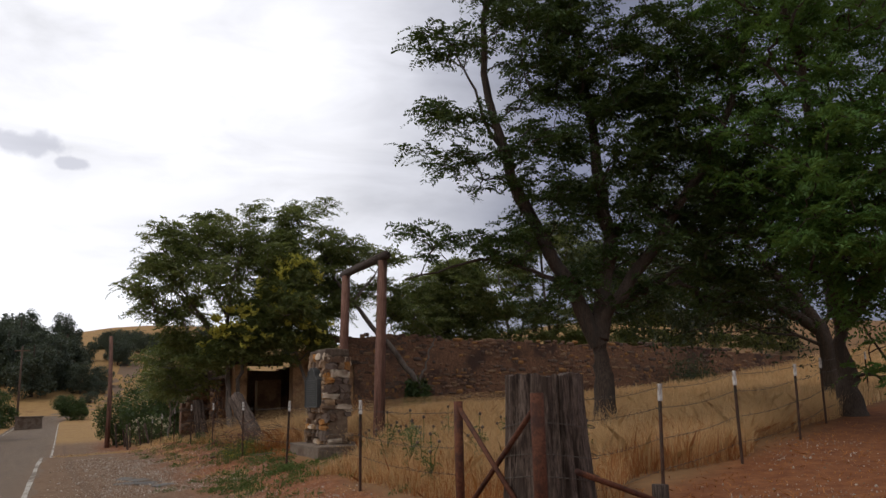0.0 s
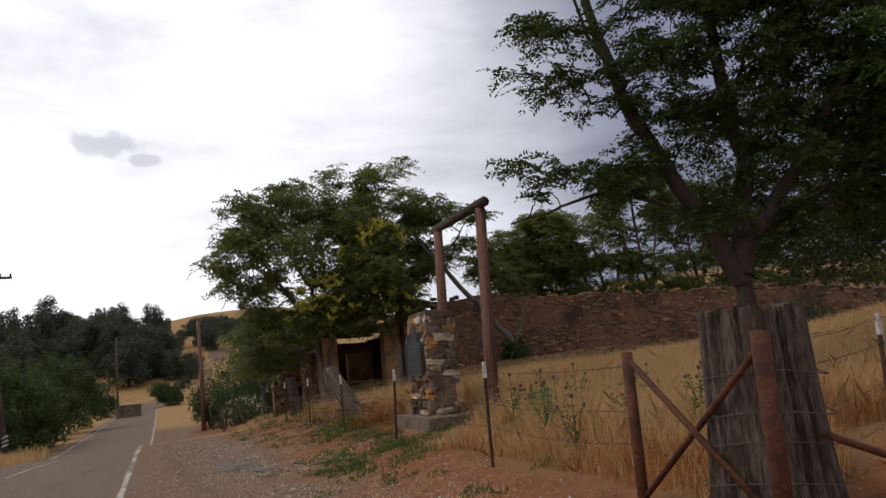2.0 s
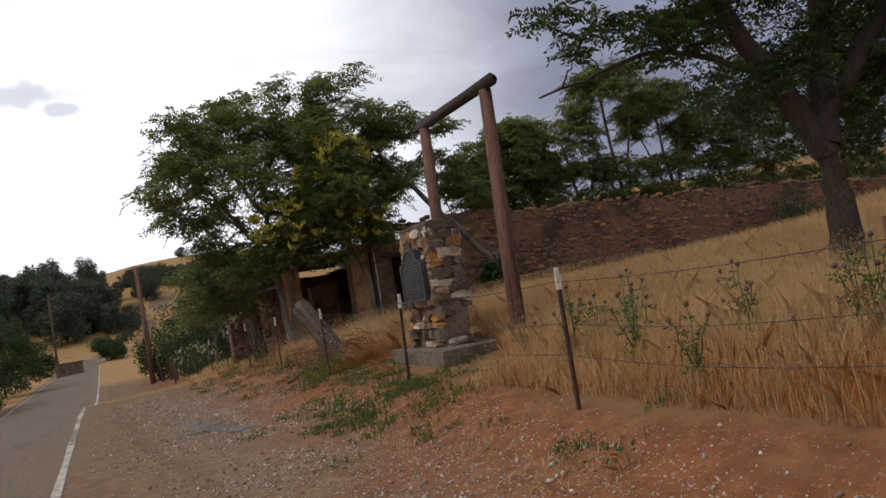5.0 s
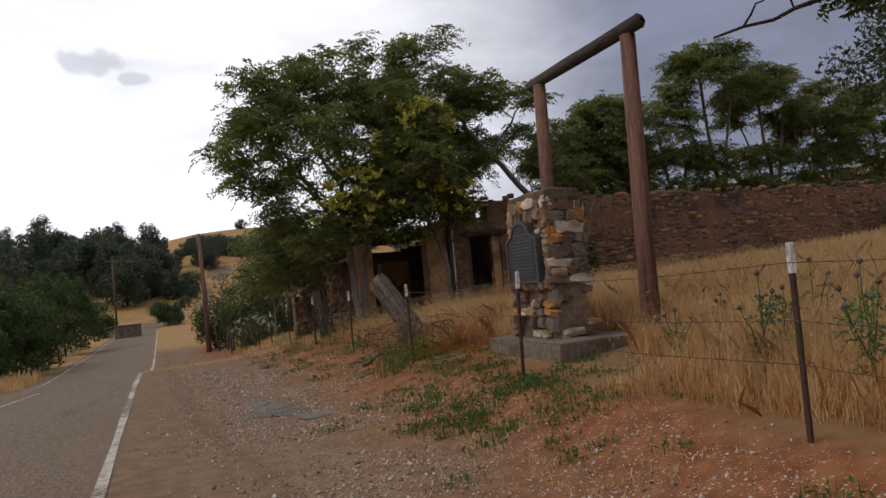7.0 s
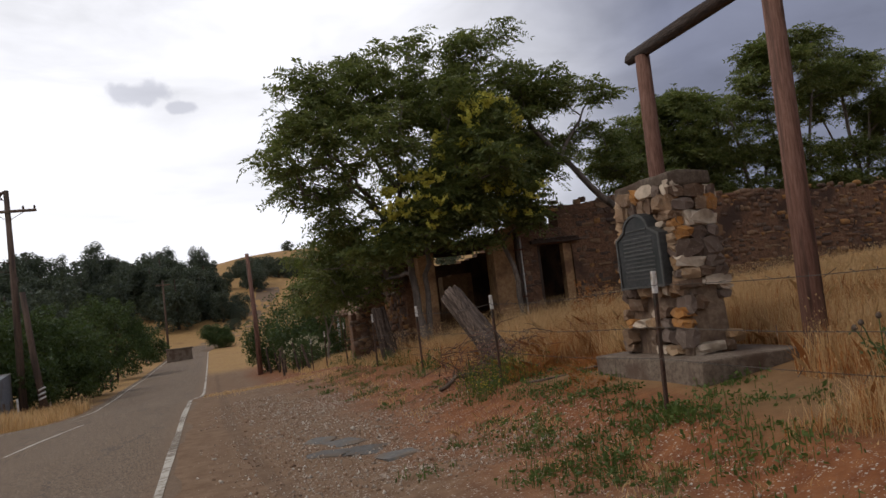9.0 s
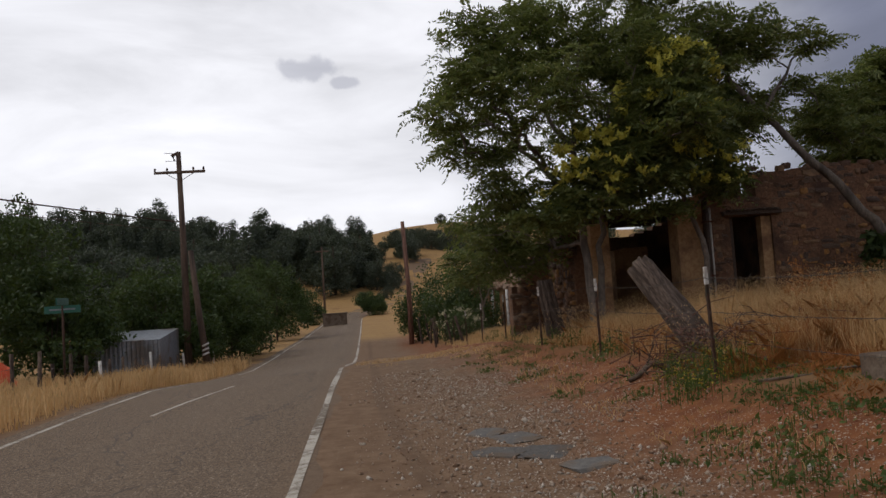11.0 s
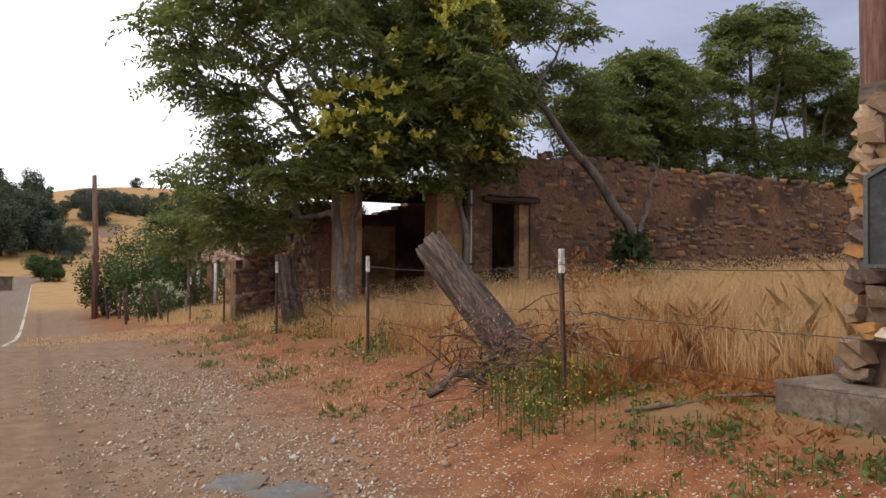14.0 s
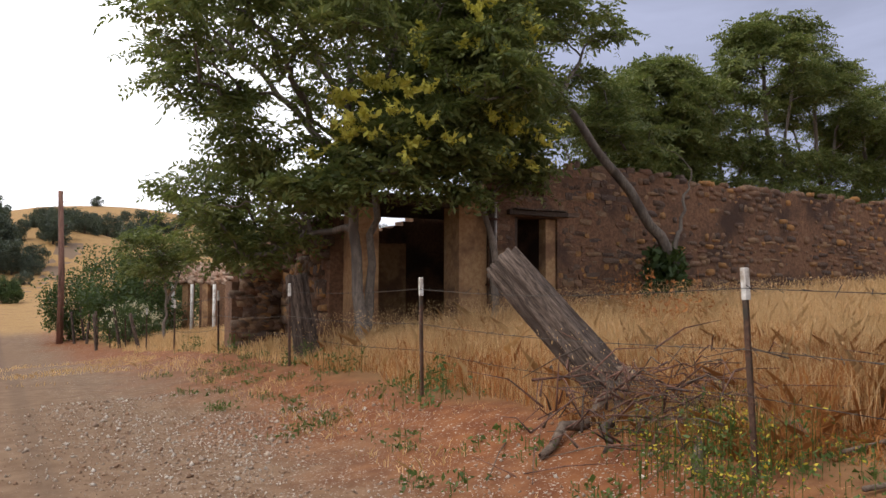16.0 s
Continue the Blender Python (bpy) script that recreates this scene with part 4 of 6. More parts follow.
def far_tree(foot, h, w, pine):
    if pine:
        blobs = [(foot[0], foot[1], foot[2] + h * k, w * (1.15 - k), w * (1.15 - k), h * 0.14) for k in (0.35, 0.5, 0.65, 0.8, 0.93)]
    else:
        blobs = [(foot[0], foot[1], foot[2] + h * 0.6, w, w, h * 0.4), (foot[0] + w * 0.6, foot[1], foot[2] + h * 0.45, w * 0.7, w, h * 0.3), (foot[0] - w * 0.5, foot[1], foot[2] + h * 0.75, w * 0.6, w * 0.6, h * 0.27)]
    return tree("tree", foot, [{"path": [foot, (foot[0], foot[1], foot[2] + h * 0.5), (foot[0] + 0.3, foot[1], foot[2] + h * 0.97)], "r": 0.3}], blobs, 60, ("leaf", 110, 1.05, 0.2),
                "dark woodland tree on the far hillside", "tree", M_BARK, M_FARLEAF, 0.15, "hillside woodland")


kinds = [far_tree((-30 - 9 * k, 150, L(-30 - 9 * k, 150) - 0.2), h, w, p) for k, (h, w, p) in enumerate(((9, 3.4, False), (10, 3.4, True), (8, 3.8, False), (9.5, 3.0, False)))]
rng = np.random.RandomState(5)
count = 0
while count < 240:
    y = rng.uniform(112, 225)
    az = rng.uniform(-32, 3.6)
    x = y * math.tan(radians(az))
    # grassy clearings
    if (-8.0 < az < 2.4 and y < 160) or az > 3.4 or (az > 1.6 and y < 165):
        continue
    k = kinds[rng.randint(4)]
    s = (0.55 if az > 0.3 else 0.85 if az > -1.5 else 1.0) * rng.uniform(1.0, 1.5) * (0.8 if y < 135 else 1.0)
    copy_thing(k, pose(x, y, L(x, y) - 2.2 * s, 0, 0, rng.uniform(0, 360)) @ Matrix.Scale(s, 4))
    count += 1
for az, y, s in ((3.4, 340, 0.7), (4.2, 335, 0.8), (5.0, 330, 0.7), (5.6, 340, 0.8), (7.4, 350, 0.7), (2.8, 335, 0.8), (8.6, 330, 1.2), (5.8, 400, 0.8), (9.6, 320, 1.2), (11, 330, 1.2), (14, 300, 1.3), (17, 280, 1.4), (20, 260, 1.3), (24, 220, 1.3), (29, 200, 1.4), (35, 160, 1.3), (1.6, 150, 0.35), (2.1, 160, 0.4), (2.6, 215, 0.8), (3.2, 230, 0.9), (3.7, 210, 0.8), (4.3, 225, 0.9), (4.9, 205, 0.8), (5.5, 235, 0.9), (6.2, 215, 0.9), (6.9, 225, 0.8), (7.7, 210, 0.9), (2.2, 240, 0.8), (8.5, 220, 0.9)):
    x = y * math.tan(radians(az))
    copy_thing(kinds[0 if s > 1.05 else 2], pose(x, y, L(x, y) - 2.2 * s, 0, 0, az * 77) @ Matrix.Scale(s, 4))

# ---------------- monument ----------------


def blob_stone(w, d, h, seed, rough=0.16):
    """One rough stone, w x d x h, about its centre: 24 faces."""
    bm = bmesh.new()
    bmesh.ops.create_cube(bm, size=1.0)
    bmesh.ops.subdivide_edges(bm, edges=bm.edges[:], cuts=1, use_grid_fill=True)
    for v in bm.verts:
        c = v.co.copy()
        r = c.length
        c *= {0: 0.0}.get(r, 1.0) * (1.0 - 0.16 * (r > 0.8) - 0.05 * (0.6 < r < 0.8))
        c += noise.noise_vector(v.co * 2.0 + Vector((seed * 3.7, seed * 1.3, 0))) * rough
        v.co = Vector((c.x * w, c.y * d, c.z * h))
    me = bpy.data.meshes.new("stone")
    bm.to_mesh(me)
    bm.free()
    return me


def stone_set(mat, n=10, rough=0.16):
    out = []
    for i in range(n):
        me = blob_stone(1, 1, 1, i + 1, rough)
        me.materials.append(mat)
        out.append(me)
    return out


STONES, MONSTONES = stone_set(M_STONE, 10, 0.13), stone_set(M_MONSTONE, 10, 0.3)
M_MONCORE = surface("tan_lime_mortar", (0.17, 0.115, 0.075), (0.30, 0.215, 0.15), (0.11, 0.07, 0.048), 3.0, 18.0, 0.95, strength=0.8, dist=0.03)
mon = thing("stone_monument", (4.5, 14.4, L(4.5, 14.4)), "field-stone monument with a bronze plaque on a concrete plinth", "monument")
mz = L(4.5, 14.4)
MX0, MX1, MY0, MY1, MT = 4.30, 4.78, 14.08, 15.10, 2.42
bm = box_bm((4.03 - 4.5, 13.55 - 14.4, -0.25), (5.12 - 4.5, 15.45 - 14.4, 0.69 - mz), 0.02, 0.012, 3)
part("plinth", bm, M_CONC, mon, "chipped, stained concrete plinth")
bm = box_bm((MX0 + 0.06 - 4.5, MY0 + 0.06 - 14.4, 0.65 - mz), (MX1 - 0.06 - 4.5, MY1 - 0.06 - 14.4, MT - 0.1 - mz), 0.02, 0.02, 3)
for v in bm.verts:
    k = 1 + 0.16 * max(0.0, (1.9 - (v.co.z + mz))) / 1.2
    v.co.x, v.co.y = 0.04 + (v.co.x - 0.04) * k, 0.19 + (v.co.y - 0.19) * k
part("core", bm, M_MONCORE, mon, "earth-coloured mortar core")
bm = box_bm((MX0 - 4.5, MY0 - 14.4, MT - 0.14 - mz), (MX1 - 4.5, MY1 - 14.4, MT - mz), 0.03, 0.03, 3)
part("cap", bm, M_CONC, mon, "rough mortar cap")
rs = random.Random(3)


def facing(face):
    """Stones laid over one upright face of the monument."""
    z = 0.70
    while z < MT - 0.16:
        h = rs.uniform(0.06, 0.17)
        k = 1 + 0.16 * max(0.0, 1.9 - z) / 1.2
        cx, cy = (MX0 + MX1) / 2, (MY0 + MY1) / 2
        hx, hy = (MX1 - MX0) / 2 * k, (MY1 - MY0) / 2 * k
        a, b = (-hy, hy) if face in "wo" else (-hx, hx)
        u = a
        while u < b - 0.04:
            w = min(rs.uniform(0.08, 0.30), b - u)
            c = u + w / 2
            if z < 1.25 and rs.random() < 0.55:
                u += w
                continue
            place = {"w": (cx - hx + 0.05, cy + c), "o": (cx + hx - 0.05, cy + c), "s": (cx + c, cy - hy + 0.05), "n": (cx + c, cy + hy - 0.05)}[face]
            size = (0.15, w * 1.02, h * 1.08) if face in "wo" else (w * 1.02, 0.15, h * 1.08)
            o = put("stone", MONSTONES[rs.randrange(10)], mon)
            o.matrix_basis = pose(place[0] - 4.5 + rs.uniform(-0.02, 0.02), place[1] - 14.4 + rs.uniform(-0.015, 0.015), z + h / 2 - mz, rs.uniform(-8, 8), rs.uniform(-8, 8), rs.uniform(-6, 6)) @ Matrix.Diagonal((*[q * rs.uniform(0.85, 1.12) for q in size], 1))
            u += w
        z += h


for face in "wosn":
    facing(face)
# bronze plaque with an arched top, facing the road
pl0, pl1, plz0, plz1 = 14.17, 14.98, 1.35, 1.98
out = [(pl0, plz0), (pl1, plz0), (pl1, plz1 - 0.12)] + [((pl0 + pl1) / 2 + 0.24 * math.cos(a), plz1 - 0.06 + 0.17 * math.sin(a)) for a in np.linspace(0.1, math.pi - 0.1, 9)] + [(pl0, plz1 - 0.12)]


def plate(pts, x0, x1, bm=None):
    bm = bm or bmesh.new()
    a = [bm.verts.new((x0 - 4.5, y - 14.4, z - mz)) for y, z in pts]
    b = [bm.verts.new((x1 - 4.5, y - 14.4, z - mz)) for y, z in pts]
    bm.faces.new(a)
    bm.faces.new(b[::-1])
    for i in range(len(pts)):
        j = (i + 1) % len(pts)
        bm.faces.new((a[i], b[i], b[j], a[j]))
    bmesh.ops.recalc_face_normals(bm, faces=bm.faces[:])
    return bm


PX = MX0 - 0.11
plaque = part("plaque", plate(out, PX, PX + 0.15), M_BRONZE, mon, "arched grey bronze plaque")
cyp, czp = (pl0 + pl1) / 2, 1.68
bm = bmesh.new()
for i in range(len(out)):
    p, q = np.array(out[i]), np.array(out[(i + 1) % len(out)])
    s = lambda v, k: (np.array([cyp, czp]) + (v - np.array([cyp, czp])) * k)
    quad = [s(p, 0.995), s(q, 0.995), s(q, 0.93), s(p, 0.93)]
    plate([tuple(c) for c in quad], PX - 0.012, PX + 0.004, bm)
part("rim", bm, M_BRONZE_HI, plaque, "raised plaque rim")
for i in range(13):
    zz = 1.92 - i * 0.04
    wd = (0.2 if i < 2 else 0.3) * rs.uniform(0.85, 1.0)
    part("text_line", plate([(cyp - wd, zz), (cyp + wd, zz), (cyp + wd, zz + 0.015), (cyp - wd, zz + 0.015)], PX - 0.005, PX + 0.002), M_BRONZE_HI, plaque)

# ---------------- timber gate frame ----------------
gate = thing("timber_gate_frame", (5.1, 13.4, L(5.1, 13.4)), "tall weathered timber gate frame standing in the field", "gate frame")
go = np.array([5.1, 13.4, L(5.1, 13.4)])
rod("post", np.array([(5.07, 13.36, 0.3), (5.11, 13.37, 2.0), (5.17, 13.39, 4.0)]) - go, [0.108, 0.098, 0.088], M_GATE, gate, "", 12, 0.02)
rod("post", np.array([(5.12, 15.55, 0.4), (5.15, 15.55, 2.5), (5.21, 15.62, 4.04)]) - go, [0.105, 0.095, 0.085], M_GATE, gate, "", 12, 0.02)
rod("crossbeam", np.array([(5.15, 13.12, 4.07), (5.2, 14.6, 4.09), (5.24, 15.95, 4.11)]) - go, [0.075, 0.085, 0.075], M_BEAM, gate, "dark split crossbeam", 7, 0.08)

# ---------------- corner post and braces ----------------
cx, cy = 3.69, 5.72
cz = L(cx, cy)
corner = thing("corner_post", (cx, cy, cz), "massive split grey timber corner post bound with wire", "fence post")
bm = bmesh.new()
N, rows_ = 72, 22
ring = []
for r in range(rows_ + 1):
    t = r / rows_
    row = []
    for s in range(N):
        a = 2 * math.pi * s / N
        groove = abs(noise.noise(Vector((math.cos(a) * 5.2, math.sin(a) * 5.2, t * 0.7))))
        fine = noise.noise(Vector((math.cos(a) * 17, math.sin(a) * 17, t * 1.6)))
        rad = (0.325 + 0.15 * (1 - t) ** 1.2) * (1 + 0.05 * math.sin(a * 2 + 1)) - 0.055 * max(0, 0.16 - groove) / 0.16 + 0.012 * fine
        top = (1.27 + 0.05 * noise.noise(Vector((a * 2.5, 3, 0))) + 0.03 * noise.noise(Vector((a * 9, 1, 0)))) if r == rows_ else 1.2 * t
        row.append(bm.verts.new((rad * math.cos(a) - 0.02 * t, rad * math.sin(a), -0.15 + (top + 0.15) * (1 if r == rows_ else t) if r != rows_ else top)))
    ring.append(row)
for r in range(rows_):
    for s in range(N):
        bm.faces.new((ring[r][s], ring[r][(s + 1) % N], ring[r + 1][(s + 1) % N], ring[r + 1][s]))
inner = [bm.verts.new((v.co.x * 0.6, v.co.y * 0.6, v.co.z - 0.02 + 0.05 * noise.noise(v.co * 9))) for v in ring[-1]]
for s in range(N):
    bm.faces.new((ring[-1][s], ring[-1][(s + 1) % N], inner[(s + 1) % N], inner[s]))
bm.faces.new(inner)
bmesh.ops.recalc_face_normals(bm, faces=bm.faces[:])
part("timber", bm, M_WOOD, corner)
for zz in (0.22, 0.45, 0.62, 0.86):
    pts = [(0.40 * math.cos(a) * (1.12 - 0.2 * zz), 0.42 * math.sin(a) * (1.12 - 0.2 * zz), zz + 0.03 * math.sin(a * 2)) for a in np.linspace(0, 2 * math.pi, 20)]
    rod("wire_wrap", pts, 0.004, M_WIRE, corner, "", 5)
brace = thing("pipe_brace", (3.32, 6.65, L(3.32, 6.65)), "rusty steel pipe brace post with crossed diagonals", "fence brace")
bo = np.array([3.32, 6.65, L(3.32, 6.65)])
rod("post", np.array([(3.32, 6.65, 0.2), (3.3, 6.62, 1.46)]) - bo, 0.042, M_RUST, brace, "", 10)
rod("diagonal", np.array([(3.3, 6.6, 1.40), (3.26, 5.3, 0.5)]) - bo, 0.022, M_RUST, brace)
rod("diagonal", np.array([(3.32, 6.6, 0.45), (3.28, 5.25, 1.42)]) - bo, 0.022, M_RUST, brace)
rod("post", np.array([(3.30, 5.24, 0.2), (3.27, 5.21, 1.52)]) - bo, 0.055, M_RUST, brace, "red rusty pipe strapped to the timber", 10)
strut = thing("pipe_strut", (4.75, 5.62, L(4.75, 5.62)), "rusty pipe strut braced on a short wooden stake", "fence brace")
so = np.array([4.75, 5.62, L(4.75, 5.62)])
rod("pipe", np.array([(3.6, 5.2, 0.92), (4.72, 5.6, 0.58)]) - so, 0.024, M_RUST, strut)
rod("stake", np.array([(4.75, 5.62, 0.3), (4.76, 5.62, 0.72)]) - so, [0.08, 0.075], M_WOOD, strut, "", 8, 0.05)

# ---------------- fences ----------------


def tee_profile(h):
    """A steel tee post standing on the origin, its stem towards +x."""
    bm = box_bm((-0.004, -0.017, -0.25), (0.004, 0.017, h - 0.20), 0.0015)
    b2 = box_bm((0.004, -0.003, -0.25), (0.032, 0.003, h - 0.20))
    me = bpy.data.meshes.new("tmp")
    b2.to_mesh(me)
    bm.from_mesh(me)
    b2.free()
    zz = 0.1
    while zz < h - 0.25:
        b3 = box_bm((-0.009, -0.008, zz), (-0.003, 0.008, zz + 0.012))
        b3.to_mesh(me)
        bm.from_mesh(me)
        b3.free()
        zz += 0.055
    bpy.data.meshes.remove(me)
    for v in bm.verts:
        v.co.x, v.co.y = v.co.x * 0.9, v.co.y * 0.9
    return bm


def mesh_of(bm, name, mat):
    me = bpy.data.meshes.new(name)
    bm.to_mesh(me)
    bm.free()
    me.materials.append(mat)
    return me


TEE = mesh_of(tee_profile(1.12), "post", M_TPOST)
TIP = mesh_of(box_bm((-0.007, -0.0165, 0.92), (0.029, 0.0165, 1.09), 0.004), "white_tip", M_TIP)


def wire_path(a, b, n=9, sag=0.03):
    t = np.linspace(0, 1, n)[:, None]
    return np.asarray(a) + (np.asarray(b) - np.asarray(a)) * t - np.array([0, 0, 1]) * sag * np.sin(np.pi * t)


def fence_line(name, posts, heights, label, tip=True, barbs=True, rust=False):
    o = np.array([posts[0][0], posts[0][1], L(posts[0][0], posts[0][1])])
    root = thing(name, o, label, "fence")
    feet = []
    for k, (x, y, lx, ly) in enumerate(posts):
        z = L(x, y)
        feet.append((x, y, z, lx, ly))
        if lx is None:
            continue
        p = put("post", TEE, root)
        p.matrix_basis = pose(x - o[0], y - o[1], z - o[2], lx, ly, 0)
        if tip and k < 9:
            put("white_tip", TIP, p, "white-painted post tip")
    for h in heights:
        pieces = []
        for a, b in zip(feet, feet[1:]):
            top = lambda q: np.array([q[0] - 0.015, q[1], q[2] + h]) + (np.array([math.sin(radians(q[4] or 0)) * h, -math.sin(radians(q[3] or 0)) * h, 0]))
            pieces.append(tube_np(wire_path(top(a), top(b), 9, 0.02 + 0.03 * rs.random()) - o, [0.0024] * 9, 5))
            if barbs:
                for t in np.arange(0.04, 1, 0.045):
                    c = top(a) + (top(b) - top(a)) * t - np.array([0, 0, 0.03 * math.sin(math.pi * t)]) - o
                    d = np.random.randn(3) * 0.016
                    pieces.append(tube_np([c - d, c + d], [0.002, 0.002], 4, 0, False))
        v, f = join_np(pieces)
        put("wire", mesh_np("wire", v, f, M_WIRE), root)
    return root


lean = [(0, 0), (0, 2), (-3, 0), (-2, 0), (-2, 0), (-4, 0), (-6, 1), (-8, 1), (2, -2), (-5, 0), (3, 0), (-4, 1), (0, 0)]
posts = [(3.32, 6.65, None, None)] + [(3.35, y, *lean[i]) for i, y in enumerate((9.48, 13.08, 16.62, 20.25, 23.95, 27.7, 31.5, 35.0, 38.5, 42.0, 45.5, 49.0))]
fence_line("barbed_wire_fence", posts, (0.42, 0.66, 0.98), "barbed wire fence on rusty white-tipped steel posts along the verge")
side = [(cx + 0.2, cy + 0.1, None, None), (5.36, 6.3, 0, 2), (7.3, 7.15, 0, -1), (9.7, 8.35, 0, 1), (11.5, 9.35, 0, 0), (13.6, 10.6, 0, 0), (16.5, 12.2, 0, 0)]
fence_line("barbed_wire_fence", side, (0.25, 0.55, 0.85, 1.05), "barbed wire side fence on rusty steel posts in dry grass")


def timber_post(foot, top, r0, r1, label, name="timber_post", mat=M_WOOD, sides=16, seed=0, group=""):
    o = np.array(foot, float)
    e = thing(name, foot, label, "post", group)
    axis_ = Vector(np.array(top) - o)
    e.matrix_basis = Matrix.Translation(foot) @ axis_.to_track_quat("Z", "Y").to_matrix().to_4x4()
    P = lerp_path((0, 0, -0.12), (0, 0, axis_.length), 12)
    v, f = tube_np(P, np.linspace(r0, r1, 12), sides, 0.0)
    a = np.arctan2(v[:, 1], v[:, 0])
    for i in range(len(v)):
        q = noise.noise(Vector((math.cos(a[i]) * 3 + seed, math.sin(a[i]) * 3, v[i, 2] * 0.8)))
        crev = max(0.0, 0.14 - abs(noise.noise(Vector((math.cos(a[i]) * 6 + seed, math.sin(a[i]) * 6, v[i, 2] * 0.5))))) / 0.14
        v[i, :2] *= 1 + 0.2 * q - 0.22 * crev * (sides > 12)
        v[i, 2] += 0.04 * q
    put("timber", smooth(mesh_np("timber", v, f, mat)), e)
    return e


timber_post((3.75, 24.3, L(3.75, 24.3)), (3.6, 24.4, 1.52), 0.2, 0.15, "split grey timber post in dry grass beside the fence", seed=4, sides=40)
# leaning log with its root end in a brush heap
lz = L(4.0, 18.3)
timber_post((4.1, 18.32, lz), (3.74, 19.47, 1.58), 0.18, 0.17, "thick weathered log leaning out of a brush heap", "leaning_log", seed=9, sides=56)
for y, x, h in ((42.5, 3.0, 1.2), (45.0, 3.3, 1.25), (47.5, 3.2, 1.3), (49.2, 2.9, 1.3), (50.6, 3.4, 1.4), (37.0, 3.5, 1.0), (40.0, 3.4, 1.2)):
    timber_post((x, y, L(x, y)), (x + rs.uniform(-0.25, 0.15), y + rs.uniform(-0.2, 0.2), L(x, y) + h), 0.055, 0.045, "thin grey wooden fence stake by the thicket", "fence_stake", seed=y, group="roadside stakes", sides=8)

brush = thing("brush_heap", (4.0, 17.6, L(4.0, 17.6)), "heap of reddish dead branches and roots under a log", "brush")
ob_ = np.array([4.0, 17.6, L(4.0, 17.6)])
for k in range(240):
    c = np.array([3.75 + rs.gauss(0, 0.38), 17.75 + rs.gauss(0, 0.38), 0])
    c[2] = L(c[0], c[1]) + abs(rs.gauss(0.16, 0.15))
    d = np.array([rs.gauss(-0.1, 0.28), rs.gauss(-0.1, 0.28), rs.gauss(0.08, 0.1)])
    pts = [c - d * 0.5, c + np.array([0, 0, rs.uniform(0, 0.1)]), c + d * 0.6]
    rod("branch", np.array(pts) - ob_, [0.008 * rs.uniform(0.4, 1.4), 0.005, 0.002], M_DEADWOOD if k % 3 == 0 else M_GATE, brush, "", 5)
for a, b, r in (((3.25, 16.9, 0.36), (4.1, 17.7, 0.62), 0.04), ((4.4, 17.9, 0.75), (3.9, 16.7, 0.55), 0.045), ((4.0, 18.5, 0.72), (4.55, 17.75, 0.52), 0.065), ((3.9, 18.3, 0.6), (2.95, 17.9, 0.3), 0.05), ((3.9, 18.2, 0.62), (3.2, 17.6, 0.34), 0.04)):
    rod("branch", lerp_path(a, b, 7, 0.03) - ob_, np.linspace(r, r * 0.5, 7), M_DEADWOOD, brush, "bleached thick branch", 7, 0.06)
dead = thing("dead_branch", (3.9, 15.7, L(3.9, 15.7)), "dead branch lying on the red dirt behind the fence", "branch")
do_ = np.array([3.9, 15.7, L(3.9, 15.7)])
for a, b in (((3.45, 16.1), (4.5, 15.75)), ((3.9, 16.5), (4.6, 16.3)), ((4.0, 15.9), (4.3, 15.3))):
    rod("stick", np.array([(a[0], a[1], L(*a) + 0.03), ((a[0] + b[0]) / 2, (a[1] + b[1]) / 2 + 0.05, L(*a) + 0.07), (b[0], b[1], L(*b) + 0.03)]) - do_, [0.014, 0.012, 0.005], M_DEADWOOD, dead, "", 6)

# ---------------- ruined house ----------------
WY0, WY1 = 24.95, 25.45


def wall_slab(name, x0, x1, zb, tops, label, y0=WY0, y1=WY1, mat=M_MORTAR, holes=()):
    """An upright wall along x with an uneven top, tops: list of (x, z); holes: (x0, x1, z0, z1) cut through."""
    xs = sorted({round(v, 3) for v in list(np.arange(x0, x1, 0.25)) + [x1] + [h for q in holes for h in q[:2]]})
    zc = sorted({round(v, 3) for q in holes for v in q[2:]})
    tx, tz = [t[0] for t in tops], [t[1] for t in tops]
    bm = bmesh.new()
    for a, b in zip(xs, xs[1:]):
        zt = float(np.interp((a + b) / 2, tx, tz)) + 0.05 * noise.noise(Vector((a * 2.1, 0, 0)))
        cuts = [zb] + [z for z in zc if zb < z < zt] + [zt]
        for p, q in zip(cuts, cuts[1:]):
            if any(h[0] <= (a + b) / 2 <= h[1] and h[2] <= (p + q) / 2 <= h[3] for h in holes):
                continue
            g = bmesh.ops.create_cube(bm, size=1.0)["verts"]
            for v in g:
                v.co = Vector((a + (v.co.x + 0.5) * (b - a), y0 + (v.co.y + 0.5) * (y1 - y0), p + (v.co.z + 0.5) * (q - p)))
    bmesh.ops.remove_doubles(bm, verts=bm.verts[:], dist=0.001)
    seen = {}
    for f in bm.faces:
        c = tuple(round(v, 3) for v in f.calc_center_median())
        seen.setdefault(c, []).append(f)
    dead_faces = [f for fs in seen.values() if len(fs) > 1 for f in fs]
    bmesh.ops.delete(bm, geom=dead_faces, context="FACES")
    me = bpy.data.meshes.new(name)
    bm.to_mesh(me)
    bm.free()
    me.materials.append(mat)
    return tagged(put(name, me), label, "wall", kind="structure")


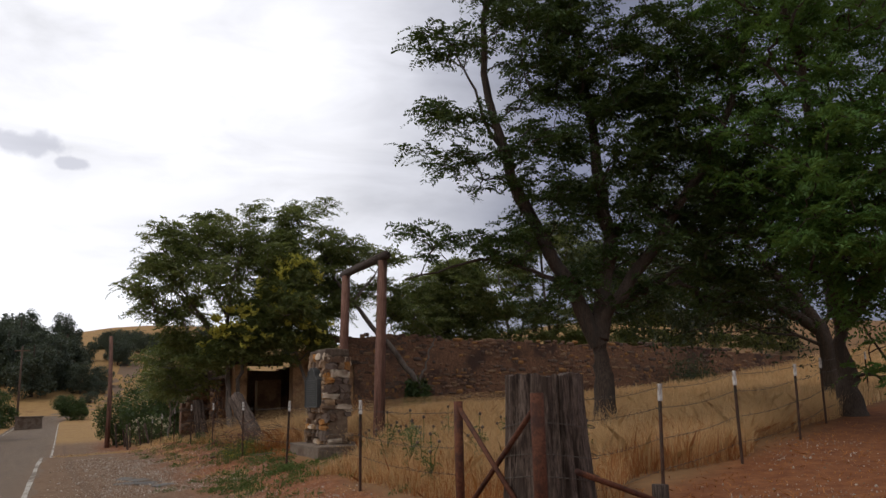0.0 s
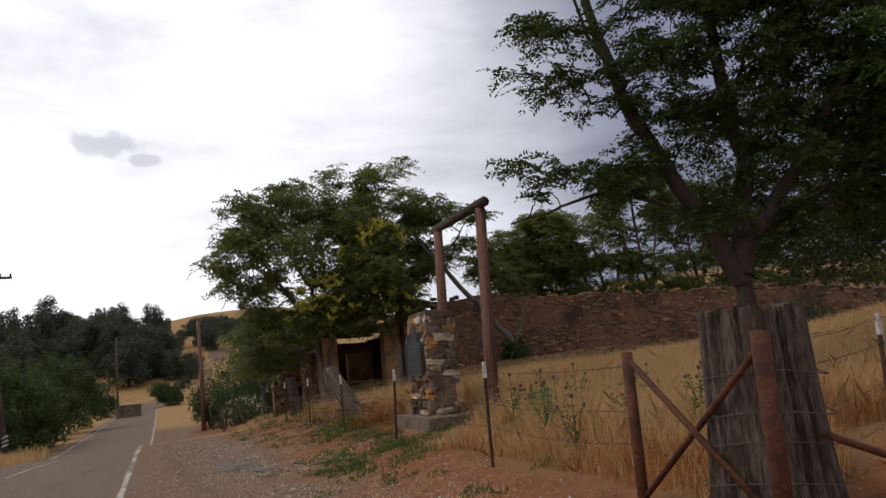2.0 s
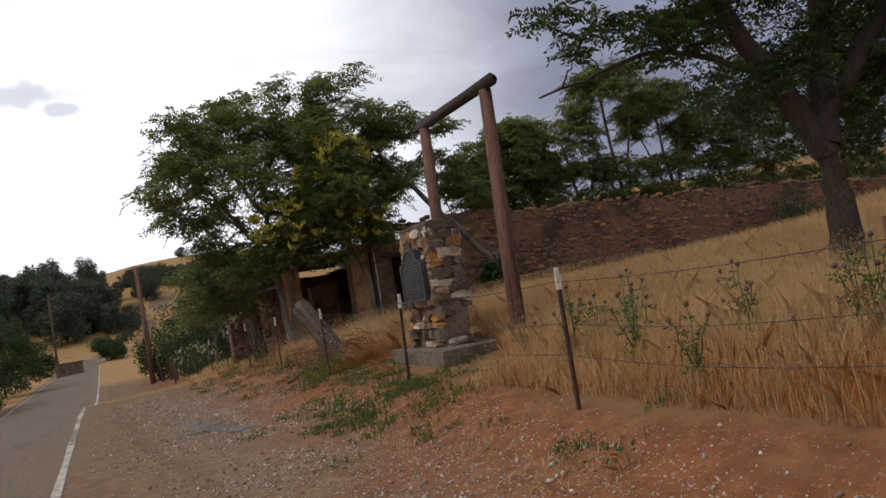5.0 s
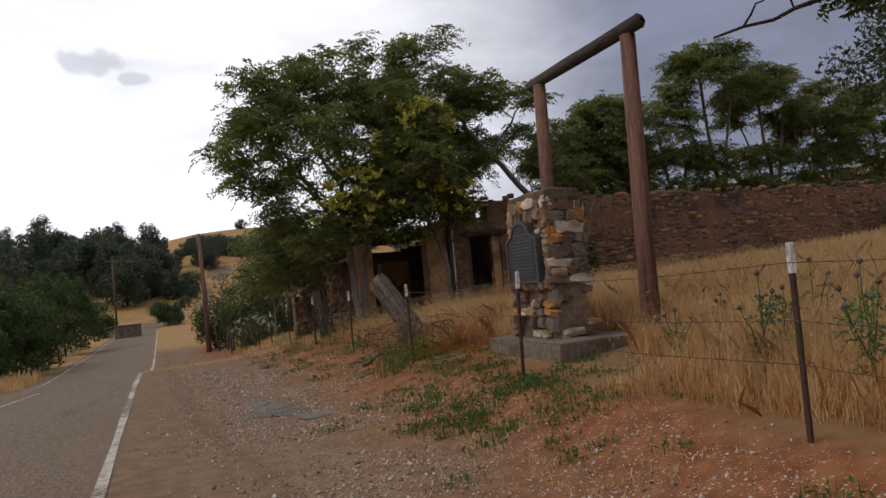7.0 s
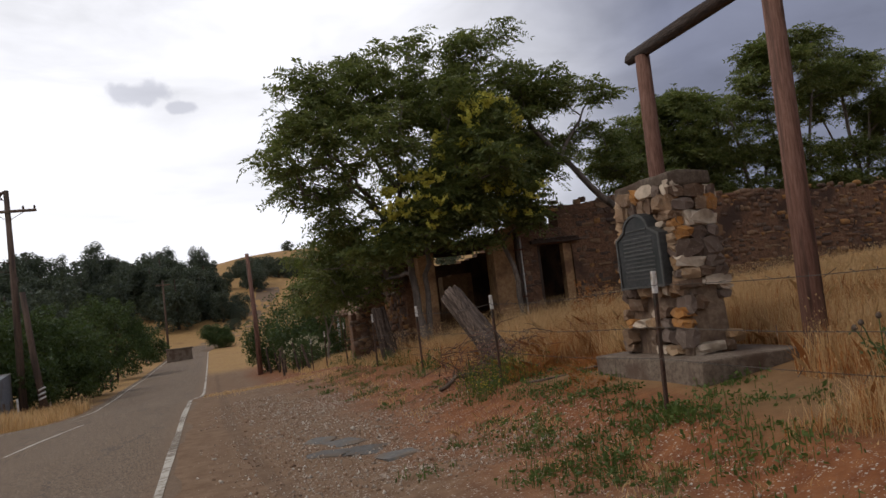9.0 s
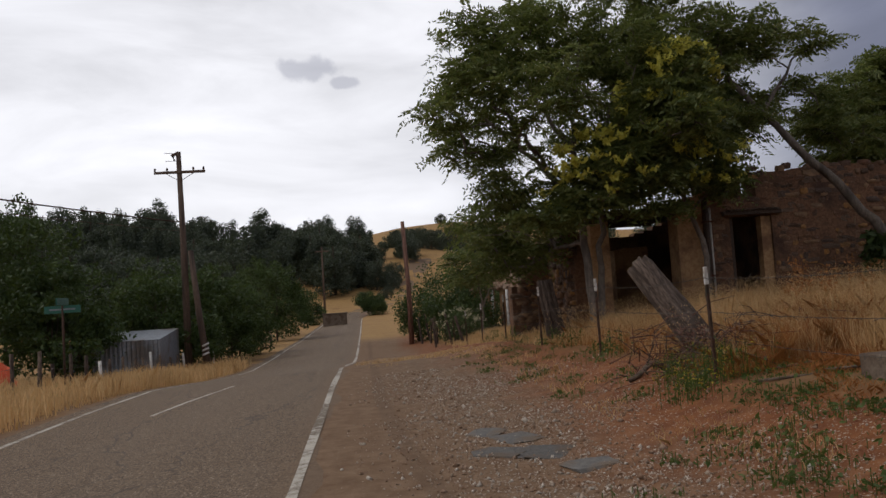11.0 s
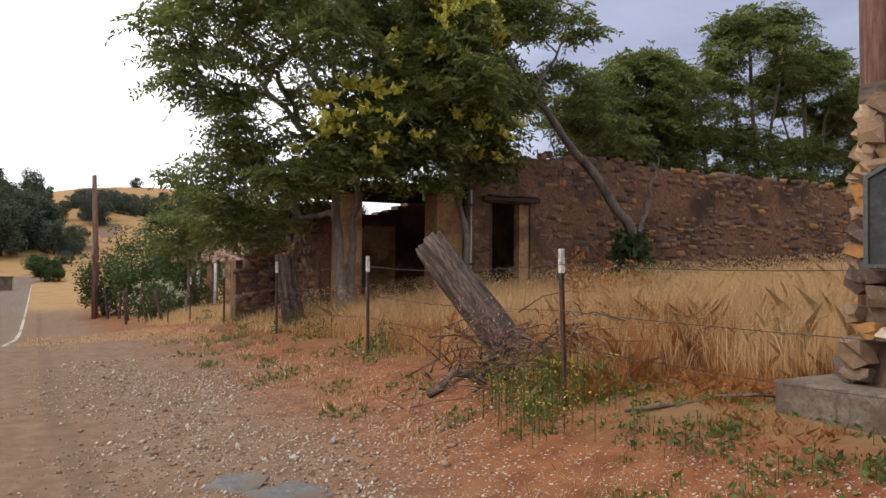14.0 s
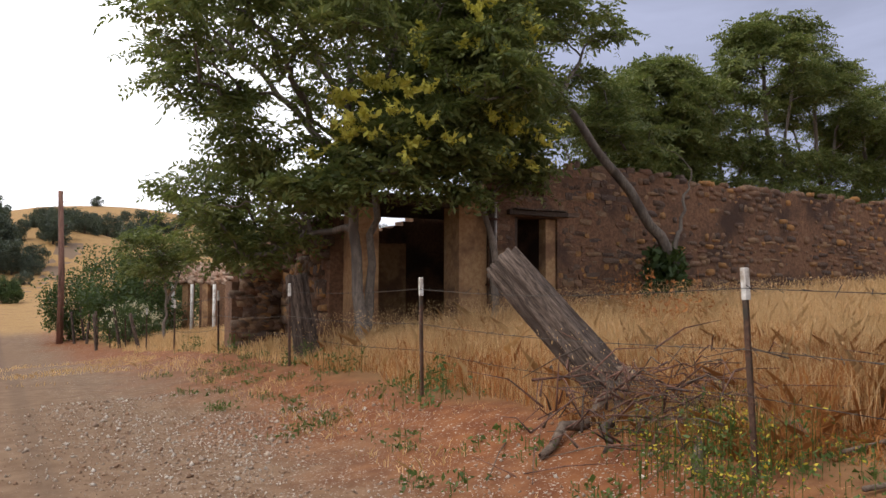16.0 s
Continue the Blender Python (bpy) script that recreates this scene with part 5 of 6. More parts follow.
DOOR = (7.70, 8.62, 0.4, 2.60)
HOLE = (8.0, 8.32, 2.95, 3.35)
RIGHT_TOP = [(7.15, 3.45), (7.6, 3.55), (8.6, 3.5), (9.6, 3.55), (11, 3.58), (12.4, 3.46), (14.2, 3.48), (17, 3.38), (20, 3.4), (22.5, 3.38), (25, 3.2), (27, 3.1), (30, 3.0)]
wall_front = wall_slab("wall_front", 7.15, 30.0, 0.2, RIGHT_TOP, "long ruined rubble-stone wall with a doorway and a broken top", holes=(DOOR, HOLE))
wall_slab("wall_pier", 4.74, 5.12, 0.2, [(4.7, 2.55), (5.2, 2.7)], "tan plastered stone pier beside the porch opening", mat=M_PLASTER)
wall_slab("wall_pier", 6.58, 7.12, 0.2, [(6.5, 2.9), (7.1, 3.1)], "tan plastered stone pier beside the doorway", mat=M_PLASTER)
wall_slab("wall_back", 4.6, 8.9, 0.2, [(3, 2.4), (5, 2.6), (7, 2.55), (8.9, 3.2)], "stone back wall of the roofless room", 29.0, 29.4, M_MORTAR)
wall_slab("wall_inner", 5.95, 6.75, 0.2, [(5.9, 2.15), (6.5, 2.2)], "tan plastered inner pier of the roofless room", 27.2, 27.6, M_PLASTER)


def cross_wall(name, x0, x1, y0, y1, z1, label, mat=M_MORTAR):
    bm = box_bm((x0, y0, 0.1), (x1, y1, z1), 0.0, 0.05, 5)
    me = mesh_of(bm, name, mat)
    return tagged(put(name, me), label, "wall", kind="structure")


wall_west = cross_wall("wall_side", 4.5, 4.95, 25.46, 28.98, 2.5, "stone side wall of the roofless room")
cross_wall("wall_side", 9.0, 9.4, 25.46, 29.4, 3.3, "stone cross wall of the roofless room")
wall_low = wall_slab("wall_low", 3.55, 4.48, 0.0, [(3.5, 1.25), (3.9, 1.7), (4.2, 2.15), (4.5, 2.45)], "low tumbled rubble wall behind the tree", 27.6, 28.05)
# board ceiling added to block the sky and keep the inner room dark
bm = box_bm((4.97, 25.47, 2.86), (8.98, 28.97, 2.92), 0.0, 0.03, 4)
tagged(put("ceiling", mesh_of(bm, "ceiling", M_DARKWOOD)), "added sagging dark boards that shade the inner room", "ceiling", kind="structure")
# porch lintel, door lintel, door frame, drain pipe
lint = thing("porch_beam", (5.85, 24.95, 2.72), "sagging dark timber beam across the porch opening", "beam")
bm = box_bm((-1.15, 0.02, -0.04), (0.75, 0.28, 0.14), 0.015, 0.02, 3)
part("timber", bm, M_DARKWOOD, lint)
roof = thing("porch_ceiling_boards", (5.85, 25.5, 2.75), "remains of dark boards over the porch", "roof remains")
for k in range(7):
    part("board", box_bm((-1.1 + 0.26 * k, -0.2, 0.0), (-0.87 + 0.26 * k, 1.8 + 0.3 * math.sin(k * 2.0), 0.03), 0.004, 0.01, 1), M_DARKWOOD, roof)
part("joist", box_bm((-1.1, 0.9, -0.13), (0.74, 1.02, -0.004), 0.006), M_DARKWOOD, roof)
dl = thing("door_lintel", (8.15, 24.93, 2.62), "cracked timber door lintel set in the rubble wall", "lintel")
part("timber", box_bm((-0.62, -0.07, 0.0), (0.66, 0.42, 0.085), 0.012, 0.012, 2), M_DARKWOOD, dl)
part("ledge", box_bm((-0.5, -0.11, 0.089), (0.6, 0.3, 0.12), 0.008, 0.01, 2), M_WOOD, dl)
door = tagged(new("door_1"), "dark timber door frame with a leaf ajar inside", "door", kind="structure")
door.matrix_basis = pose(7.70, 25.0, 0.6)
part("door_frame", box_bm((0.0, 0.0, 0.0), (0.09, 0.2, 1.99), 0.006), M_DARKWOOD, door)
part("door_frame", box_bm((0.70, 0.0, 0.0), (0.92, 0.2, 1.99), 0.006), M_PLASTER, door, "tan plastered door jamb")
part("door_leaf", box_bm((0.09, 0.3, 0.0), (0.13, 1.05, 1.95), 0.006), M_DARKWOOD, door)
pipe = thing("drain_pipe", (7.16, 24.85, 1.0), "old dark drain pipe fixed to the pier", "pipe")
rod("pipe", [(0, 0, -0.3), (0, 0, 2.0)], 0.045, M_DARKWOOD, pipe, "", 10)
rod("pipe", [(0.09, 0.02, -0.3), (0.09, 0.02, 1.8)], 0.022, M_WHITE, pipe, "thin pale pipe", 8)
for zz in (0.4, 1.5):
    part("bracket", box_bm((-0.07, -0.05, zz), (0.14, 0.09, zz + 0.03), 0.004), M_RUST, pipe)

# rubble facing of the long wall: nearest stones singly, the rest joined
rs2 = random.Random(11)
singles, joined = 0, []
src = []
for me in STONES:
    co = np.empty(len(me.vertices) * 3)
    me.vertices.foreach_get("co", co)
    src.append((co.reshape(-1, 3), np.array([list(p.vertices) for p in me.polygons])))


def blocked(x, z, w):
    for h in (DOOR, HOLE):
        if h[0] - w * 0.45 < x < h[1] + w * 0.45 and h[2] < z < h[3] + 0.06:
            return True
    return 7.5 < x < 8.85 and 2.58 < z < 2.76


tx, tz = [t[0] for t in RIGHT_TOP], [t[1] for t in RIGHT_TOP]
z = 0.62
while z < 3.75:
    h = rs2.uniform(0.06, 0.14)
    x = 7.22
    while x < 28:
        w = rs2.choice((0.1, 0.14, 0.18, 0.24, 0.34)) * rs2.uniform(0.8, 1.2)
        c = x + w / 2
        if z + h * 0.4 < np.interp(c, tx, tz) + 0.06 and not blocked(c, z + h / 2, w) and z > L(c, 24.8) - 0.15 and (rs2.random() < 0.72 + 0.9 * noise.noise(Vector((c * 0.55, z * 0.9, 5.0)))):
            m = pose(c, WY0 + 0.072 + rs2.uniform(-0.02, 0.015), z + h / 2 + rs2.uniform(-0.05, 0.05), rs2.uniform(-4, 4), rs2.uniform(-5, 5), rs2.uniform(-4, 4)) @ Matrix.Diagonal((w * 1.02, 0.16, h * rs2.uniform(0.85, 1.3), 1))
            if c < 10.6 and singles < 300:
                o = put("stone", STONES[rs2.randrange(10)], wall_front)
                o.matrix_basis = m
                singles += 1
            else:
                v, f = src[rs2.randrange(10)]
                A = np.array(m)
                joined.append((v @ A[:3, :3].T + A[:3, 3], f))
        x += w
    z += h
v, f = join_np(joined)
tagged(put("rubble", mesh_np("rubble", v, f, M_STONE_J), wall_front), kind="stuff")

joined = []
for k in range(420):
    if k < 300:
        m = pose(4.5, rs2.uniform(25.5, 28.9), rs2.uniform(0.3, 2.45), 0, rs2.uniform(-6, 6), 90 + rs2.uniform(-5, 5))
        o_ = wall_west
    else:
        x = rs2.uniform(3.6, 4.45)
        m = pose(x, 27.6, rs2.uniform(0.2, float(np.interp(x, [3.5, 3.9, 4.2, 4.5], [1.2, 1.65, 2.1, 2.4]))), rs2.uniform(-5, 5), rs2.uniform(-8, 8), 0)
        o_ = wall_low
    A = np.array(m @ Matrix.Diagonal((rs2.uniform(0.14, 0.36), 0.15, rs2.uniform(0.09, 0.19), 1)))
    v, f = src[k % 10]
    joined.append((o_, (v @ A[:3, :3].T + A[:3, 3], f)))
for o_ in (wall_west, wall_low):
    v, f = join_np([p for q, p in joined if q is o_])
    tagged(put("rubble", mesh_np("rubble", v, f, M_STONE_J), o_), kind="stuff")

# second ruin, further along, with pale columns
ruin = thing("stone_ruin", (6.4, 44.9, L(6.4, 44.9)), "roofless pinkish stone ruin with pale columns", "ruin")
ro = np.array([6.4, 44.9, L(6.4, 44.9)])
ra, rb = np.array([7.5, 42.7]), np.array([5.2, 47.2])
rd = (rb - ra) / np.linalg.norm(rb - ra)
rn = np.array([-rd[1], rd[0]])
ang = math.degrees(math.atan2(rd[1], rd[0]))
rl = float(np.linalg.norm(rb - ra))


def ruin_piece(u0, u1, z0_, z1_, d0, d1, mat, name):
    bm = box_bm((u0, d0, z0_), (u1, d1, z1_), 0.0, 0.04, 3)
    o = part(name, bm, mat, ruin)
    o.matrix_basis = pose(ra[0] - ro[0], ra[1] - ro[1], 0, 0, 0, ang)
    return o


rh = 2.25 - ro[2]
ruin_piece(0.0, rl, rh - 0.75, rh, -0.4, 0.0, M_MORTAR, "wall")
ruin_piece(0.0, rl, -0.3, rh - 0.4, -3.2, -2.8, M_MORTAR, "wall")
ruin_piece(0.0, 0.4, -0.3, rh - 0.1, -3.0, -0.4, M_MORTAR, "wall")
for u in (0.0, 1.25, 2.4, 3.55, rl - 0.35):
    ruin_piece(u, u + 0.32, -0.3, rh - 0.76, -0.36, -0.02, M_PLASTER, "column")
for u in (0.75, 2.0, 3.1):
    o = rod("pale_post", [(u, 0.1, -0.3), (u, 0.1, rh - 0.8)], 0.06, M_WHITE, ruin)
    o.matrix_basis = pose(ra[0] - ro[0], ra[1] - ro[1], 0, 0, 0, ang)
joined = []
for k in range(260):
    u, zz = rs2.uniform(0.1, rl - 0.1), rs2.uniform(rh - 0.75, rh - 0.02)
    m = pose(ra[0] - ro[0], ra[1] - ro[1], 0, 0, 0, ang) @ pose(u, 0.0, zz, rs2.uniform(-5, 5), rs2.uniform(-8, 8), 0) @ Matrix.Diagonal((rs2.uniform(0.2, 0.4), 0.14, rs2.uniform(0.12, 0.2), 1))
    v, f = src[k % 10]
    A = np.array(m)
    joined.append((v @ A[:3, :3].T + A[:3, 3], f))
v, f = join_np(joined)
tagged(put("rubble", mesh_np("rubble", v, f, M_PALESTONE), ruin), kind="stuff")

# ---------------- poles, wires, things by the road ----------------
lone = thing("lone_pole", (2.45, 50.6, L(2.45, 50.6)), "bare brown timber pole beside the road", "pole")
rod("pole", [(0, 0, -0.3), (0.0, 0, 3), (-0.12, 0, 6.45)], [0.14, 0.125, 0.10], M_GATE, lone, "", 12, 0.01)
for zz in (6.0, 5.0):
    rod("bolt", [(-0.16, 0, zz), (0.16, 0, zz)], 0.02, M_RUST, lone, "", 6)
UX, UY = -7.8, 45.6
uz = L(UX, UY)
up_ = thing("utility_pole", (UX, UY, uz), "tall timber utility pole with crossarm and insulators", "utility pole")
UH = 8.6 - uz
rod("pole", [(0, 0, -0.3), (0, 0, 5), (-0.05, 0, UH)], [0.17, 0.145, 0.11], M_POLE, up_, "", 12, 0.01)
arm = part("crossarm", box_bm((-1.12, -0.16, UH - 1.0), (1.12, -0.07, UH - 0.88), 0.01), M_POLE, up_)
for x in (-1.08, -0.55, 0.6, 1.05):
    rod("insulator", [(x, -0.115, UH - 0.88), (x, -0.115, UH - 0.8), (x, -0.115, UH - 0.72)], [0.03, 0.055, 0.03], M_GLASS_INS, arm, "", 8)
for s in (-1, 1):
    rod("arm_brace", [(s * 0.62, -0.1, UH - 0.98), (0, -0.1, UH - 1.35)], 0.014, M_RUST, up_, "", 6)
rod("top_bracket", [(-0.05, 0, UH - 0.02), (-0.3, -0.1, UH - 0.18), (-0.22, -0.1, UH - 0.4)], [0.06, 0.09, 0.05], M_POLE, up_, "", 7)
rod("top_bracket", [(-0.65, -0.1, UH - 0.05), (-0.1, -0.05, UH - 0.08)], 0.012, M_RUST, up_, "", 6)
rod("top_bracket", [(-0.6, -0.1, UH - 0.42), (-0.1, -0.05, UH - 0.42)], 0.012, M_RUST, up_, "", 6)
prop = thing("prop_pole", (UX + 0.95, UY - 0.4, L(UX + 0.95, UY - 0.4)), "leaning prop pole bolted to the utility pole", "pole")
rod("pole", [(0, 0, -0.3), (-0.35, 0.1, 2.6), (-0.62, 0.2, 5.4)], [0.16, 0.14, 0.12], M_POLE, prop, "", 10, 0.02)
for k, zz in enumerate((0.75, 0.95, 1.15)):
    rod("white_band", [(-0.1, 0, zz), (-0.13, 0, zz + 0.07)], 0.165, M_WHITE, prop, "", 10)
cable = thing("overhead_cable", (UX, UY, uz), "sagging black overhead cable from the utility pole", "cable")
far_end = np.array([-26.0, 20.0, 9.5]) - np.array([UX, UY, uz])
rod("cable", wire_path((0, 0, UH - 3.2), far_end, 24, 0.9), 0.03, M_TPOST, cable, "", 5)
rod("cable", wire_path((0, 0, UH - 3.6), far_end + np.array([0, 0, -1.0]), 24, 0.8), 0.012, M_TPOST, cable, "", 5)
fp = thing("utility_pole", (-5.3, 118, L(-5.3, 118)), "distant utility pole among woodland trees", "utility pole")
rod("pole", [(0, 0, -0.3), (0, 0, 10)], [0.16, 0.11], M_POLE, fp, "", 8)
part("crossarm", box_bm((-0.9, -0.14, 9.3), (0.9, -0.03, 9.45), 0.01), M_POLE, fp)
# concrete box at the bend
cb = thing("concrete_box", (-3.2, 97, L(-3.2, 97)), "pale concrete utility box at the road's bend", "utility box")
part("body", box_bm((-1.3, -0.8, -0.2), (1.3, 0.8, 1.25), 0.04, 0.02, 2), M_CONC, cb)
part("lid", box_bm((-1.4, -0.9, 1.254), (1.4, 0.9, 1.36), 0.02), M_CONC, cb)
# corrugated shed
shed = thing("metal_shed", (-9.4, 43.6, L(-9.4, 43.6)), "low blue-grey corrugated steel shed behind a fence", "shed")
bm = bmesh.new()
n = 60
vs = []
for i in range(n + 1):
    x = -2.3 + 3.6 * i / n
    d = 0.025 * math.sin(i * 2.2)
    vs.append((bm.verts.new((x, -1.6 + d, -0.3)), bm.verts.new((x, -1.6 + d, 1.7 - 0.04 * i / n)), bm.verts.new((x, 1.6 + d, 2.0)), bm.verts.new((x, 1.6 + d, -0.3))))
for a, b in zip(vs, vs[1:]):
    for k in range(3):
        bm.faces.new((a[k], b[k], b[k + 1], a[k + 1]))
bm.faces.new(vs[0])
bm.faces.new(vs[-1][::-1])
bmesh.ops.recalc_face_normals(bm, faces=bm.faces[:])
part("body", bm, M_SHED, shed)
part("side_door", box_bm((-2.9, -1.55, -0.2), (-2.34, -1.4, 1.8), 0.01), M_DARKWOOD, shed, "dark timber side door")
part("roof_sheet", box_bm((-1.9, -1.9, 1.92), (-1.1, -1.2, 1.96), 0.004, 0.08, 3), M_WHITE, shed, "crumpled white roof sheet")
# wooden fence on the other side of the road
lf = thing("roadside_fence", (-7.6, 40, L(-7.6, 40)), "old wire fence on uneven pale wooden posts", "fence")
lo_ = np.array([-7.6, 40, L(-7.6, 40)])
pts = []
for k in range(34):
    y = 24.5 + 1.25 * k + rs.uniform(-0.2, 0.2)
    x = -7.3 - 0.5 * sstep(y, 24, 40) + 1.3 * sstep(y, 46, 66) + rs.uniform(-0.1, 0.1)
    z = L(x, y)
    h = rs.uniform(0.85, 1.15)
    pts.append((x, y, z))
    rod("post", np.array([(x, y, z - 0.2), (x + rs.uniform(-0.06, 0.06), y, z + h)]) - lo_, [0.05 * rs.uniform(0.7, 1.3), 0.045], M_WHITE if k in (7, 12, 16, 21) else (M_DEADWOOD if k % 2 else M_WOOD), lf, "", 7, 0.04)
for h in (0.35, 0.75):
    v, f = join_np([tube_np(wire_path(np.array(a) + (0, 0, h), np.array(b) + (0, 0, h), 4, 0.03) - lo_, [0.004] * 4, 4) for a, b in zip(pts, pts[1:])])
    put("wire", mesh_np("wire", v, f, M_WIRE), lf)
ss = thing("street_sign", (-7.1, 29.2, L(-7.1, 29.2)), "green street-name sign on a thin steel post", "sign")
rod("post", [(0, 0, -0.2), (0, 0, 2.2)], 0.03, M_TPOST, ss, "", 8)
part("sign_plate", box_bm((-0.42, -0.012, 2.02), (0.42, 0.012, 2.2), 0.004), M_SIGN, ss)
part("sign_plate", box_bm((-0.012, -0.38, 2.21), (0.012, 0.38, 2.38), 0.004), M_SIGN, ss)
part("text_line", box_bm((-0.3, -0.016, 2.09), (0.3, -0.0125, 2.13)), M_SHED, ss)
tarp = thing("orange_tarp", (-9.2, 30.5, L(-9.2, 30.5)), "faded orange-red plastic tarp slumped in the weeds", "tarp")
bm = bmesh.new()
bmesh.ops.create_icosphere(bm, subdivisions=3, radius=0.5)
for v in bm.verts:
    v.co = Vector((v.co.x * 0.9, v.co.y * 0.6, max(-0.05, v.co.z * 1.6 + 0.2))) * (1 + 0.35 * noise.noise(v.co * 5))
part("cloth", bm, M_ORANGE, tarp)
# slabs pressed into the verge
for x, y, w, d, rz in ((1.42, 16.55, 0.34, 0.36, 20), (1.15, 16.0, 0.4, 0.3, -30), (1.55, 15.85, 0.42, 0.5, 70), (1.75, 15.25, 0.34, 0.26, 10), (1.2, 16.9, 0.3, 0.26, 45)):
    bm = blob_stone(w * 1.15, d * 1.15, 0.05, x * 7, 0.22)
    bm.materials.append(M_SLAB)
    s = tagged(put("stone_slab", bm, None, "", pose(x, y, L(x, y) - 0.008, 2, -2, rz)), "flat grey stone slab sunk in the gravel verge", "stone", "slabs in the verge")

# ---------------- grass, weeds and litter ----------------


def blades(x, y, hmin, hmax, width, lean_=0.35):
    n = len(x)
    z = land(x, y)
    h = np.random.uniform(hmin, hmax, n) * (0.42 + 0.58 * sstep(np.where(x < 3.0, 9.0, x), 3.4, 4.5)) * (0.85 + 0.16 * np.sin(x * 1.7 + 2 * np.sin(y * 0.8)) * np.sin(y * 1.3))
    a = np.random.uniform(0, 2 * np.pi, n)
    b = np.random.uniform(0, 2 * np.pi, n)
    l_ = np.abs(np.random.randn(n)) * lean_ * h
    w = width * np.random.uniform(0.6, 1.4, n)
    base = np.stack([x, y, z - 0.02], 1)
    sd = np.stack([np.cos(a) * w, np.sin(a) * w, np.zeros(n)], 1)
    mid = base + np.stack([np.cos(b) * l_ * 0.3, np.sin(b) * l_ * 0.3, h * 0.6], 1)
    tip = base + np.stack([np.cos(b) * l_, np.sin(b) * l_, h], 1)
    V = np.stack([base - sd, base + sd, mid + sd * 0.8, tip, mid - sd * 0.8], 1).reshape(-1, 3)
    return V, np.arange(len(V)).reshape(-1, 5)


def patchy(x, y, s, seed):
    return np.array([noise.noise(Vector((a * s, b * s, seed))) for a, b in zip(x, y)])


def sow(name, n, xr, yr, hmin, hmax, width, mat, label, keep=None, lean_=0.35, category="grass"):
    x, y = np.random.uniform(*xr, n), np.random.uniform(*yr, n)
    if keep is not None:
        m = keep(x, y)
        x, y = x[m], y[m]
    V, F = blades(x, y, hmin, hmax, width, lean_)
    tagged(put(name, mesh_np(name, V, F, mat)), label, category, kind="stuff")


def in_field(x, y):
    edge = 3.5 + 0.4 * patchy(x, y, 0.8, 2.0) + 0.3 * np.random.rand(len(x)) ** 2
    ok = (x > edge) & (y - 0.46 * x > 4.2 + 0.5 * patchy(x, y, 0.6, 7.0))
    ok &= ~((x > 3.85) & (x < 5.2) & (y > 13.2) & (y < 15.6))
    bare = (x < 4.6 + 0.5 * patchy(x, y, 1.1, 4.0)) & (y > 11.8) & (y < 16.6)
    bare |= ((x - 3.9) ** 2 / 1.2 + (y - 16.2) ** 2 < 0.35)
    return ok & ~bare


sow("dry_grass", 330000, (3.3, 13.0), (5.2, 24.8), 0.22, 0.62, 0.0019, M_STRAW, "tall straw-coloured dry grass covering the field", lambda x, y: in_field(x, y) & (patchy(x, y, 0.35, 1.0) + 0.3 * np.random.randn(len(x)) > -0.35), 0.5)
sow("dry_undergrass", 110000, (3.3, 12.0), (5.2, 24.8), 0.08, 0.30, 0.003, M_STRAW_RED, "matted russet undergrowth below the tall grass", in_field, 0.8)
sow("dry_grass", 70000, (13.0, 34.0), (9.0, 24.8), 0.25, 0.55, 0.009, M_STRAW, "distant straw-coloured grass below the wall", lambda x, y: y - 0.46 * x > 4.2)
sow("russet_grass", 60000, (3.3, 9.0), (6.0, 24.5), 0.15, 0.55, 0.0036, M_STRAW_RED, "russet seeding grass mixed into the field", lambda x, y: in_field(x, y) & ((patchy(x, y, 0.5, 9.0) > 0.05) | (x < 4.3)))
sow("dry_grass", 30000, (3.0, 8.0), (24.0, 44.0), 0.15, 0.5, 0.006, M_STRAW, "dry grass along the fence toward the second ruin", lambda x, y: (x > 3.3 + 0.4 * patchy(x, y, 0.7, 2.0)) & ((y < 24.9) | (x < 4.3) | (y > 30)))
sow("dry_grass", 45000, (-14.0, -4.85), (14.0, 46.0), 0.2, 0.75, 0.008, M_STRAW, "dry grass on the far margin of the road", lambda x, y: x < -5.1 - 0.25 * np.abs(patchy(x, y, 0.9, 3.0)))
sow("green_grass", 9000, (-12.0, -6.0), (20.0, 40.0), 0.2, 0.55, 0.007, M_WEED, "greenish grass among the dry margin", lambda x, y: patchy(x, y, 0.4, 6.0) > 0.1)
sow("verge_stubble", 9000, (2.3, 3.5), (8.0, 36.0), 0.02, 0.12, 0.004, M_STRAW, "short dry stubble on the bank", lambda x, y: patchy(x, y, 1.2, 3.0) > 0.0, 0.9)
sow("pole_grass", 4000, (-0.2, 3.0), (26.5, 36.0), 0.03, 0.14, 0.006, M_STRAW, "thin dry grass where the verge dips", lambda x, y: patchy(x, y, 0.6, 8.0) > 0.12, 0.6)


sow("russet_grass", 26000, (3.5, 5.6), (16.6, 18.9), 0.12, 0.5, 0.0026, M_STRAW_RED, "russet grass tangled round the brush heap", lambda x, y: patchy(x, y, 1.1, 21.0) > -0.1, 0.8)
